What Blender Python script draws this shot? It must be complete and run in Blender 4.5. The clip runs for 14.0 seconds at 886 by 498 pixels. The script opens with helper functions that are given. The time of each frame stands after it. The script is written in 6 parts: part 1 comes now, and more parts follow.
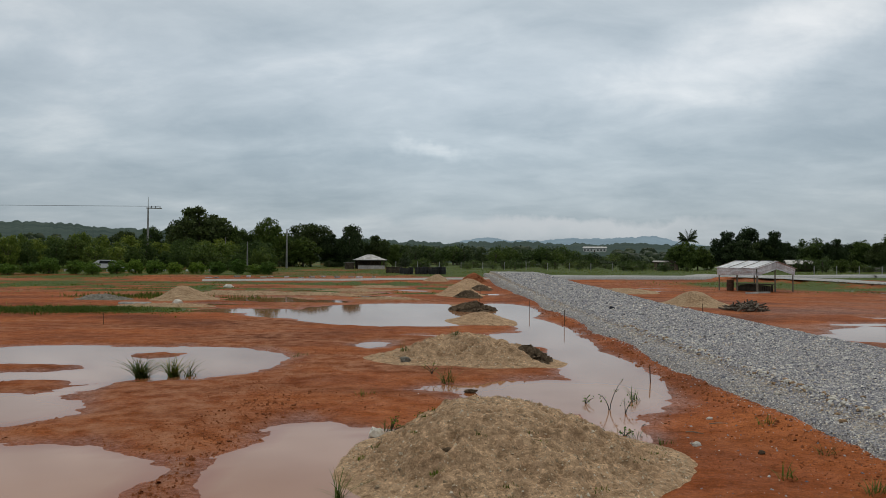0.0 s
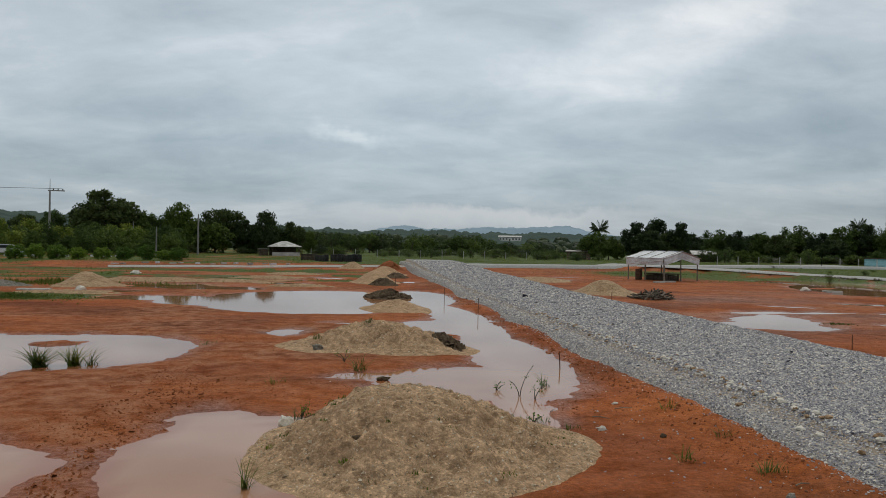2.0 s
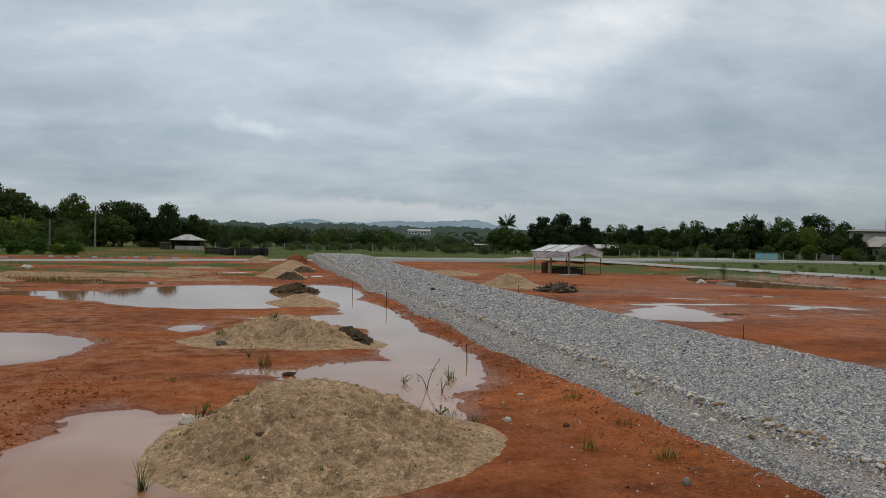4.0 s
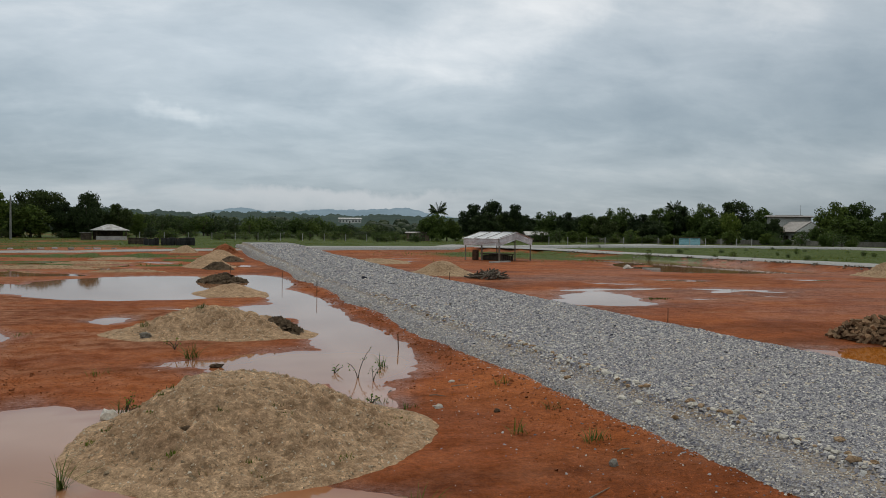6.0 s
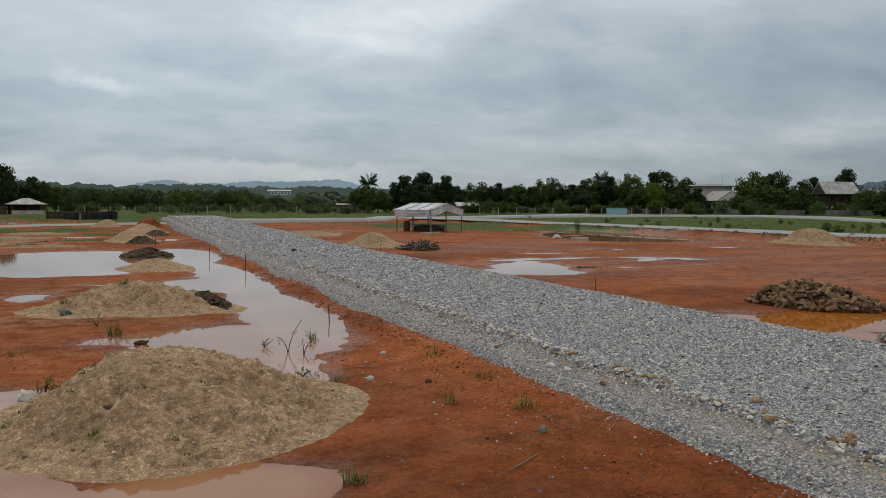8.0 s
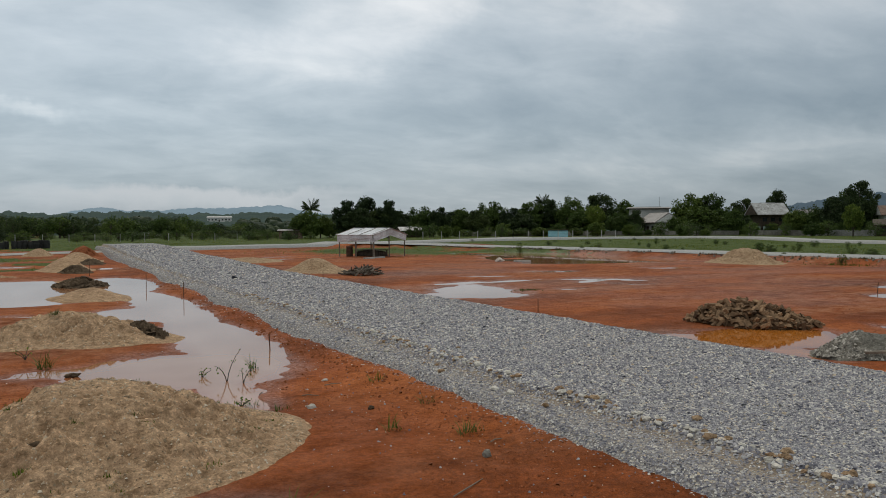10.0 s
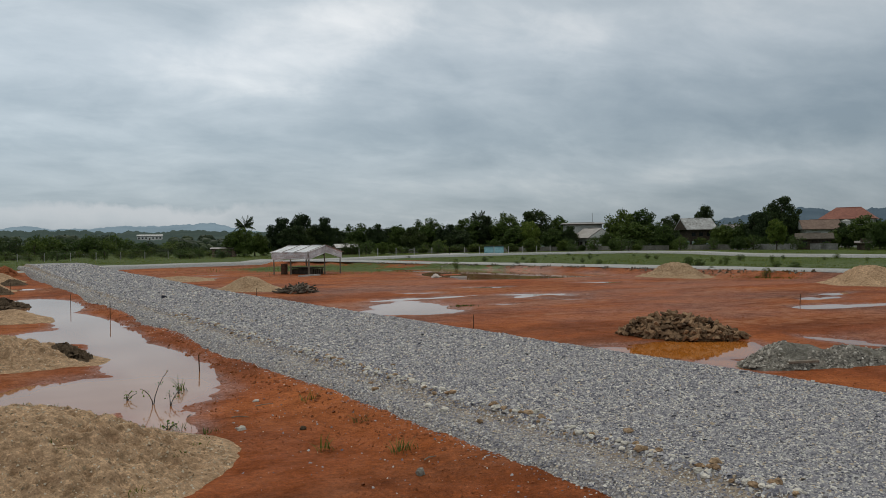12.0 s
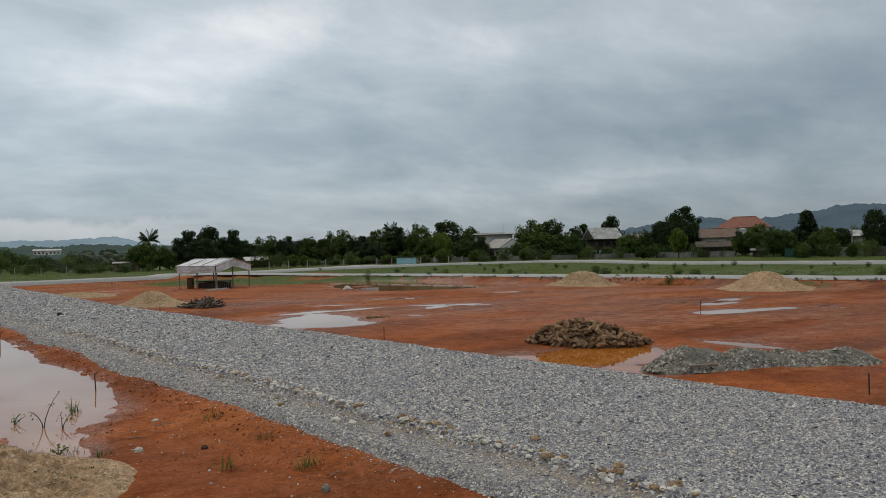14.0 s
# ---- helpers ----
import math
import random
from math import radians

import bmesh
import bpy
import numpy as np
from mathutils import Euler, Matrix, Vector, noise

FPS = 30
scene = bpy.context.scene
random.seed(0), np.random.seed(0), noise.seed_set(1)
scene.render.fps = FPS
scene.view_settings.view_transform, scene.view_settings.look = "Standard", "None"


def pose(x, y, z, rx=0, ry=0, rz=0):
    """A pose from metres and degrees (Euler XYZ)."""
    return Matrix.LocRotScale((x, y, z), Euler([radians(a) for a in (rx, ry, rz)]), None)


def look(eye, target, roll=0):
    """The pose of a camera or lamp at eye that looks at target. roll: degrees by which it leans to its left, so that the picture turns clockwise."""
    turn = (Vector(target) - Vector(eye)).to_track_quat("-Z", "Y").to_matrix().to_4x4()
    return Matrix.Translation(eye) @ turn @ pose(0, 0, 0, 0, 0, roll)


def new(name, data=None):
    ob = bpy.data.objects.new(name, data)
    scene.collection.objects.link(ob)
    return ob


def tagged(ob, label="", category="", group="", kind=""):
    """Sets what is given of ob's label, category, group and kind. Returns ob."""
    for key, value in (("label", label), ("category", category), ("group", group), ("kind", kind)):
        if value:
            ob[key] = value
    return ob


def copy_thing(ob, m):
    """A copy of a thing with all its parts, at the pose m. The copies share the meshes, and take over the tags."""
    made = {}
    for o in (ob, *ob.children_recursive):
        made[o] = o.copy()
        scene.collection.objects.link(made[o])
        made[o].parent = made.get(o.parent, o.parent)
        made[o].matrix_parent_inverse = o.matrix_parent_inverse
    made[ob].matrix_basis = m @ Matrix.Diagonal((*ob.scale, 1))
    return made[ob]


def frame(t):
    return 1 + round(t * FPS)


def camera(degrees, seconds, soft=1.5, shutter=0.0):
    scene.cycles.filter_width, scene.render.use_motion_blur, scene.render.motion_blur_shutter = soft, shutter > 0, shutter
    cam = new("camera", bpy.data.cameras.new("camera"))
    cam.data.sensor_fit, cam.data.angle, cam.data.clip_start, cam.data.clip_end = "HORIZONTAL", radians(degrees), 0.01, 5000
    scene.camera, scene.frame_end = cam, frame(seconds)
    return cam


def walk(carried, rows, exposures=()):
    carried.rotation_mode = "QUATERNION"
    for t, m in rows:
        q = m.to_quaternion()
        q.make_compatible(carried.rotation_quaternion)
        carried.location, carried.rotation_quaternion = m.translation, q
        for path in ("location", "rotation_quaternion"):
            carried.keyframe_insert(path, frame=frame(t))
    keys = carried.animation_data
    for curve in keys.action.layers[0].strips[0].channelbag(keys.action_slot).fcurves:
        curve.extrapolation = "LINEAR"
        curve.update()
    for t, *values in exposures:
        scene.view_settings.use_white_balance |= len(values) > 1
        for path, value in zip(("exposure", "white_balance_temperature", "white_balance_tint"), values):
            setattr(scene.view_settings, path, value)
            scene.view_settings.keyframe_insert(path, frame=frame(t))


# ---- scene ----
# ---- camera ----
LENS = 56.84
# seconds, x, y, z, yaw, pitch, roll
ROWS = [
    (0.0, -0.142, -0.119, 2.522, -0.35, 0.62, -0.50),
    (0.5, -0.126, -0.112, 2.519, -1.86, 0.07, -0.55),
    (1, -0.111, -0.104, 2.517, -3.24, -0.11, -0.62),
    (1.5, -0.098, -0.095, 2.515, -4.60, -0.31, -0.76),
    (2, -0.086, -0.087, 2.513, -6.18, -0.15, -1.04),
    (2.5, -0.076, -0.079, 2.511, -7.63, -0.20, -0.98),
    (3, -0.066, -0.070, 2.509, -9.31, -0.34, -1.10),
    (5.5, -0.025, -0.027, 2.503, -16.19, -0.82, -0.67),
    (6, -0.017, -0.018, 2.502, -17.33, -1.24, -0.67),
    (6.5, -0.009, -0.009, 2.501, -19.05, -1.88, -0.70),
    (7, 0.000, 0.000, 2.500, -19.69, -2.73, -0.32),
    (7.5, 0.009, 0.009, 2.499, -21.02, -3.28, -0.26),
    (8, 0.020, 0.018, 2.498, -22.13, -3.21, -0.24),
    (10.5, 0.091, 0.063, 2.489, -27.06, -1.20, 0.60),
    (11, 0.110, 0.071, 2.487, -28.04, -1.06, 0.75),
    (11.5, 0.132, 0.080, 2.484, -29.22, -0.96, 0.84),
    (12, 0.156, 0.089, 2.481, -30.52, -0.39, 0.84),
    (12.5, 0.182, 0.097, 2.478, -31.93, -0.20, 1.19),
    (13, 0.211, 0.106, 2.474, -33.35, 0.11, 0.97),
    (13.5, 0.243, 0.114, 2.470, -34.82, 0.37, 1.24),
    (14, 0.278, 0.123, 2.465, -36.62, 0.28, 1.45),
]
cam = camera(LENS, 14.0, soft=0.9)
walk(cam, [(t, pose(x, y, z, 90 + p, r, w)) for t, x, y, z, w, p, r in ROWS])


# ---- node helpers ----
def tree_of(mat_name):
    m = bpy.data.materials.new(mat_name)
    m.use_nodes = True
    t = m.node_tree
    t.nodes.clear()
    return m, t


def nd(t, kind, **sets):
    n = t.nodes.new(kind)
    for key, value in sets.items():
        n.inputs[key].default_value = value
    return n


def ln(t, a, b):
    t.links.new(a, b)


def ramp(t, fac, stops):
    n = t.nodes.new("ShaderNodeValToRGB")
    while len(n.color_ramp.elements) < len(stops):
        n.color_ramp.elements.new(0.5)
    for e, (pos, col) in zip(n.color_ramp.elements, stops):
        e.position = pos
        e.color = (*col, 1) if len(col) == 3 else col
    ln(t, fac, n.inputs[0])
    return n.outputs[0]


def grey(a):
    return (a, a, a)


def mixc(t, fac, a, b, blend="MIX"):
    n = t.nodes.new("ShaderNodeMix")
    n.data_type, n.blend_type = "RGBA", blend
    for sock, v in ((n.inputs[0], fac), (n.inputs[6], a), (n.inputs[7], b)):
        if hasattr(v, "is_linked"):
            ln(t, v, sock)
        elif isinstance(v, (int, float)):
            sock.default_value = v
        else:
            sock.default_value = (*v, 1)
    return n.outputs[2]


def maths(t, op, a, b=0.0, clamp=False):
    n = t.nodes.new("ShaderNodeMath")
    n.operation, n.use_clamp = op, clamp
    for sock, v in ((n.inputs[0], a), (n.inputs[1], b)):
        if hasattr(v, "is_linked"):
            ln(t, v, sock)
        else:
            sock.default_value = v
    return n.outputs[0]


def noise_of(t, co, scale, detail=4.0, rough=0.55, distort=0.0):
    n = nd(t, "ShaderNodeTexNoise", Scale=scale, Detail=detail, Roughness=rough, Distortion=distort)
    ln(t, co, n.inputs["Vector"])
    return n.outputs["Fac"]


def finish(t, colour, rough, height=None, bump=0.3, dist=0.02, metal=0.0, spec=0.4):
    p = t.nodes.new("ShaderNodeBsdfPrincipled")
    o = t.nodes.new("ShaderNodeOutputMaterial")
    for key, v in (("Base Color", colour), ("Roughness", rough), ("Metallic", metal), ("Specular IOR Level", spec)):
        if hasattr(v, "is_linked"):
            ln(t, v, p.inputs[key])
        else:
            p.inputs[key].default_value = (*v, 1) if isinstance(v, tuple) else v
    if height is not None:
        b = nd(t, "ShaderNodeBump", Strength=bump, Distance=dist)
        ln(t, height, b.inputs["Height"])
        ln(t, b.outputs[0], p.inputs["Normal"])
    ln(t, p.outputs[0], o.inputs[0])
    return p


def coords(t, world=True):
    if world:
        return t.nodes.new("ShaderNodeNewGeometry").outputs["Position"]
    return t.nodes.new("ShaderNodeTexCoord").outputs["Object"]


def rough_mat(name, dark, light, scale, rough=0.9, fine=8.0, bump=0.4, dist=0.01, vary=0.25, metal=0.0, island=False, world=False, spec=0.3):
    """A surface with colour at two scales, grain and small relief."""
    m, t = tree_of(name)
    co = coords(t, world)
    a = noise_of(t, co, scale, 5)
    b = noise_of(t, co, scale * fine, 4)
    col = ramp(t, a, ((0.3, dark), (0.7, light)))
    col = mixc(t, 0.55, col, ramp(t, b, ((0.25, grey(0.55)), (0.75, grey(1.25)))), "MULTIPLY")
    if island:
        rnd = t.nodes.new("ShaderNodeNewGeometry").outputs["Random Per Island"]
    else:
        rnd = t.nodes.new("ShaderNodeObjectInfo").outputs["Random"]
    col = mixc(t, 1.0, col, ramp(t, rnd, ((0.0, grey(1 - vary)), (1.0, grey(1 + vary)))), "MULTIPLY")
    finish(t, col, rough, b, bump, dist, metal, spec)
    return m


# ---- world and light ----
SUN_EL, SUN_ROT = radians(48), radians(20)
world = bpy.data.worlds.new("overcast_sky")
scene.world = world
world.use_nodes = True
wt = world.node_tree
wt.nodes.clear()
gen = wt.nodes.new("ShaderNodeTexCoord").outputs["Generated"]
sep = wt.nodes.new("ShaderNodeSeparateXYZ")
ln(wt, gen, sep.inputs[0])
up = sep.outputs[2]
upc = maths(wt, "MAXIMUM", up, 0.0)
# the cloud deck: the direction projected on a flat layer
den = maths(wt, "ADD", upc, 0.25)
deck = wt.nodes.new("ShaderNodeCombineXYZ")
ln(wt, maths(wt, "DIVIDE", sep.outputs[0], den), deck.inputs[0])
ln(wt, maths(wt, "DIVIDE", sep.outputs[1], den), deck.inputs[1])
spin = wt.nodes.new("ShaderNodeMapping")
spin.inputs["Rotation"].default_value = (0, 0, radians(38))
spin.inputs["Scale"].default_value = (0.7, 1.0, 1.0)
spin.inputs["Location"].default_value = (0.4, 1.9, 0)
ln(wt, deck.outputs[0], spin.inputs[0])
big = noise_of(wt, spin.outputs[0], 0.8, 3, 0.5, 0.25)
mid = noise_of(wt, spin.outputs[0], 2.6, 8, 0.56, 0.35)
fine = noise_of(wt, spin.outputs[0], 7.0, 6, 0.6, 0.5)
# the same direction as an azimuth and a height in degrees, with billowing edges
billow = nd(wt, "ShaderNodeTexNoise", Scale=7.0, Detail=5.0, Roughness=0.6)
ln(wt, gen, billow.inputs["Vector"])
curl = wt.nodes.new("ShaderNodeSeparateColor")
ln(wt, billow.outputs["Color"], curl.inputs[0])
azim = maths(wt, "MULTIPLY", maths(wt, "ARCTAN2", sep.outputs[0], sep.outputs[1]), 57.296)
elev = maths(wt, "MULTIPLY", maths(wt, "ARCSINE", up), 57.296)
angles = wt.nodes.new("ShaderNodeCombineXYZ")
ln(wt, maths(wt, "ADD", azim, maths(wt, "MULTIPLY", maths(wt, "SUBTRACT", curl.outputs[0], 0.5), 14.0)), angles.inputs[0])
ln(wt, maths(wt, "ADD", elev, maths(wt, "MULTIPLY", maths(wt, "SUBTRACT", curl.outputs[1], 0.5), 5.0)), angles.inputs[1])


def cloud_mass(az, el, half_width, half_height, turn, weight):
    """A soft thick or thin place in the cloud layer."""
    m = wt.nodes.new("ShaderNodeMapping")
    m.vector_type = "TEXTURE"
    m.inputs["Location"].default_value = (az, el, 0)
    m.inputs["Rotation"].default_value = (0, 0, radians(turn))
    m.inputs["Scale"].default_value = (half_width, half_height, 1)
    ln(wt, angles.outputs[0], m.inputs[0])
    v = wt.nodes.new("ShaderNodeVectorMath")
    v.operation = "LENGTH"
    ln(wt, m.outputs[0], v.inputs[0])
    r = wt.nodes.new("ShaderNodeMapRange")
    r.interpolation_type = "SMOOTHERSTEP"
    for key, value in (("From Min", 1.0), ("From Max", 0.0), ("To Min", 0.0), ("To Max", weight)):
        r.inputs[key].default_value = value
    ln(wt, v.outputs["Value"], r.inputs["Value"])
    return r.outputs[0]


cloud = maths(wt, "ADD", maths(wt, "MULTIPLY", big, 0.34), maths(wt, "MULTIPLY", mid, 0.33))
cloud = maths(wt, "ADD", cloud, maths(wt, "MULTIPLY", fine, 0.11))
cloud = maths(wt, "ADD", cloud, 0.104)
for row in ((20, 12.8, 10, 4.5, 8, 0.10), (27, 16, 8, 4.0, 20, 0.11), (41.5, 14.5, 7, 3.0, 0, 0.08), (14, 10, 12, 5, 0, 0.05), (-0.4, 7.7, 6, 1.0, -4, 0.10), (-8, 12, 16, 5, 0, 0.03),
            (42, 4.3, 18, 2.0, 0, 0.05), (55, 5.2, 11, 1.7, 0, 0.06), (46, 9.0, 20, 4.0, 0, -0.08), (54, 7.6, 12, 2.0, 0, -0.05), (63, 10, 12, 6, 0, -0.07), (31, 7.4, 12, 3, 0, -0.06), (-8, 6.6, 8, 2.2, 0, -0.05), (7, 9.6, 9, 1.6, 0, -0.04)):
    cloud = maths(wt, "ADD", cloud, cloud_mass(*row))
tone = ramp(wt, cloud, ((0.35, (0.325, 0.405, 0.475)), (0.45, (0.43, 0.51, 0.575)), (0.54, (0.565, 0.64, 0.70)), (0.66, (0.84, 0.88, 0.91))))
# brighter overhead, as under any closed cloud layer
lift = ramp(wt, upc, ((0.0, (0.65, 0.67, 0.68)), (0.05, (0.705, 0.73, 0.74)), (0.12, (0.865, 0.885, 0.89)), (0.22, grey(0.97)), (0.34, (1.03, 1.0, 0.97)), (0.60, (1.28, 1.16, 1.02)), (1.0, (1.45, 1.29, 1.10))))
tone = mixc(wt, 1.0, tone, lift, "MULTIPLY")
# the layer is heavier towards the east and west
tone = mixc(wt, 1.0, tone, ramp(wt, maths(wt, "ADD", maths(wt, "MULTIPLY", sep.outputs[0], 0.5), 0.5), ((0.25, grey(0.84)), (0.42, grey(0.94)), (0.52, grey(0.985)), (0.66, grey(0.93)), (0.80, grey(0.83)), (0.93, grey(0.74)))), "MULTIPLY")
# a low bank of white cloud lying on the far hills, brightest along its billowing top
puff = nd(wt, "ShaderNodeTexNoise", Scale=15.0, Detail=6.0, Roughness=0.6)
ln(wt, gen, puff.inputs["Vector"])
edge = maths(wt, "ADD", 0.052, maths(wt, "MULTIPLY", maths(wt, "SUBTRACT", puff.outputs["Fac"], 0.5), 0.055))
below = maths(wt, "SUBTRACT", edge, up)
bank = maths(wt, "MULTIPLY", maths(wt, "MULTIPLY", below, 110.0, True), maths(wt, "SUBTRACT", 1.0, maths(wt, "MULTIPLY", below, 22.0, True)))
ahead = cloud_mass(9, 2.5, 19, 9, 0, 1.4)
tone = mixc(wt, maths(wt, "MULTIPLY", bank, ahead, True), tone, (0.465, 0.505, 0.545))
sky = wt.nodes.new("ShaderNodeTexSky")
sky.sky_type, sky.sun_disc, sky.sun_elevation, sky.sun_rotation = "NISHITA", False, SUN_EL, SUN_ROT
tone = mixc(wt, 1.0, tone, mixc(wt, 1.0, sky.outputs[0], (0.006, 0.006, 0.006), "MULTIPLY"), "ADD")
bg = wt.nodes.new("ShaderNodeBackground")
bg.inputs[1].default_value = 1.0
ln(wt, tone, bg.inputs[0])
wo = wt.nodes.new("ShaderNodeOutputWorld")
ln(wt, bg.outputs[0], wo.inputs[0])

sun = new("sun", bpy.data.lights.new("sun", "SUN"))
sun.data.energy, sun.data.angle, sun.data.color = 0.6, radians(30), (1.0, 0.93, 0.82)
sun.matrix_basis = look((math.sin(SUN_ROT) * 50, math.cos(SUN_ROT) * 50, 50 * math.tan(SUN_EL)), (0, 0, 0))
scene.view_settings.exposure = 0.0


# ---- shape helpers ----
def lattice(ix, iy, seed):
    """A repeatable random number in 0..1 for each whole-number place."""
    n = (ix.astype(np.int64) * 374761393 + iy.astype(np.int64) * 668265263 + seed * 1442695041) & 0x7FFFFFFF
    n = ((n ^ (n >> 13)) * 1274126177) & 0x7FFFFFFF
    return ((n ^ (n >> 16)) & 0xFFFF) / 65535.0


def vnoise(x, y, seed=0):
    fx, fy = np.floor(x), np.floor(y)
    u, v = x - fx, y - fy
    u, v = u * u * (3 - 2 * u), v * v * (3 - 2 * v)
    a, b = lattice(fx, fy, seed), lattice(fx + 1, fy, seed)
    c, d = lattice(fx, fy + 1, seed), lattice(fx + 1, fy + 1, seed)
    return (a * (1 - u) + b * u) * (1 - v) + (c * (1 - u) + d * u) * v


def fbm(x, y, octaves=4, seed=0):
    """Noise about 0, in -1..1."""
    total, amp, norm = 0.0, 1.0, 0.0
    for i in range(octaves):
        total = total + amp * (vnoise(x * 2 ** i + 17.3 * i, y * 2 ** i - 9.1 * i, seed + i) * 2 - 1)
        norm += amp
        amp *= 0.5
    return total / norm


def smooth(a, b, v):
    u = np.clip((v - a) / (b - a), 0, 1)
    return u * u * (3 - 2 * u)


def mesh_np(name, verts, faces, material, shade=False):
    """A mesh from arrays of corners and of faces with as many corners each."""
    me = bpy.data.meshes.new(name)
    verts, faces = np.asarray(verts, dtype=np.float32), np.asarray(faces, dtype=np.int32)
    n, k = faces.shape
    me.vertices.add(len(verts))
    me.vertices.foreach_set("co", verts.ravel())
    me.loops.add(n * k)
    me.loops.foreach_set("vertex_index", faces.ravel())
    me.polygons.add(n)
    me.polygons.foreach_set("loop_start", np.arange(0, n * k, k, dtype=np.int32))
    if shade:
        me.polygons.foreach_set("use_smooth", np.ones(n, dtype=bool))
    me.update(calc_edges=True)
    me.materials.append(material)
    return me


def grid_faces(nx, ny):
    i = np.arange(nx * ny).reshape(ny, nx)
    return np.stack([i[:-1, :-1], i[:-1, 1:], i[1:, 1:], i[1:, :-1]], -1).reshape(-1, 4)


def part(name, bm, material, parent, label=""):
    """Links a bmesh as one mesh object under a thing or a part."""
    me = bpy.data.meshes.new(name)
    bm.to_mesh(me)
    bm.free()
    me.materials.append(material)
    ob = new(name, me)
    ob.parent = parent
    if label:
        ob["label"] = label
    return ob


def part_me(name, me, parent, label=""):
    ob = new(name, me)
    ob.parent = parent
    if label:
        ob["label"] = label
    return ob


def thing(name, m, label, category, group="", kind=""):
    ob = new(name)
    ob.matrix_basis = m
    return tagged(ob, label, category, group, kind)


def box(bm, x0, x1, y0, y1, z0, z1, m=None, bevel=0.0):
    made = bmesh.ops.create_cube(bm, size=1.0)["verts"]
    for v in made:
        v.co = Vector(((x0 + x1) / 2 + v.co.x * (x1 - x0), (y0 + y1) / 2 + v.co.y * (y1 - y0), (z0 + z1) / 2 + v.co.z * (z1 - z0)))
    if bevel:
        edges = list({e for v in made for e in v.link_edges})
        made = bmesh.ops.bevel(bm, geom=edges, offset=bevel, segments=2, affect="EDGES")["verts"]
    if m is not None:
        for v in made:
            v.co = m @ v.co
    return bm


def tube(bm, points, radii, sides=8):
    """A tapered tube along points."""
    rings = []
    for i, p in enumerate(points):
        a = Vector(points[max(i - 1, 0)])
        b = Vector(points[min(i + 1, len(points) - 1)])
        q = (b - a).to_track_quat("Z", "Y")
        rings.append([bm.verts.new(Vector(p) + q @ Vector((math.cos(s * math.tau / sides) * radii[i], math.sin(s * math.tau / sides) * radii[i], 0))) for s in range(sides)])
    for r0, r1 in zip(rings, rings[1:]):
        for s in range(sides):
            bm.faces.new((r0[s], r0[(s + 1) % sides], r1[(s + 1) % sides], r1[s]))
    bm.faces.new(rings[0][::-1])
    bm.faces.new(rings[-1])
    return bm


def prism(bm, outline, y0, y1):
    """A flat outline in x and z, drawn out from y0 to y1."""
    a = [bm.verts.new((x, y0, z)) for x, z in outline]
    b = [bm.verts.new((x, y1, z)) for x, z in outline]
    bm.faces.new(a)
    bm.faces.new(b[::-1])
    n = len(a)
    for i in range(n):
        bm.faces.new((a[(i + 1) % n], a[i], b[i], b[(i + 1) % n]))
    return bm


def polar(az, d):
    return d * math.sin(radians(az)), d * math.cos(radians(az))


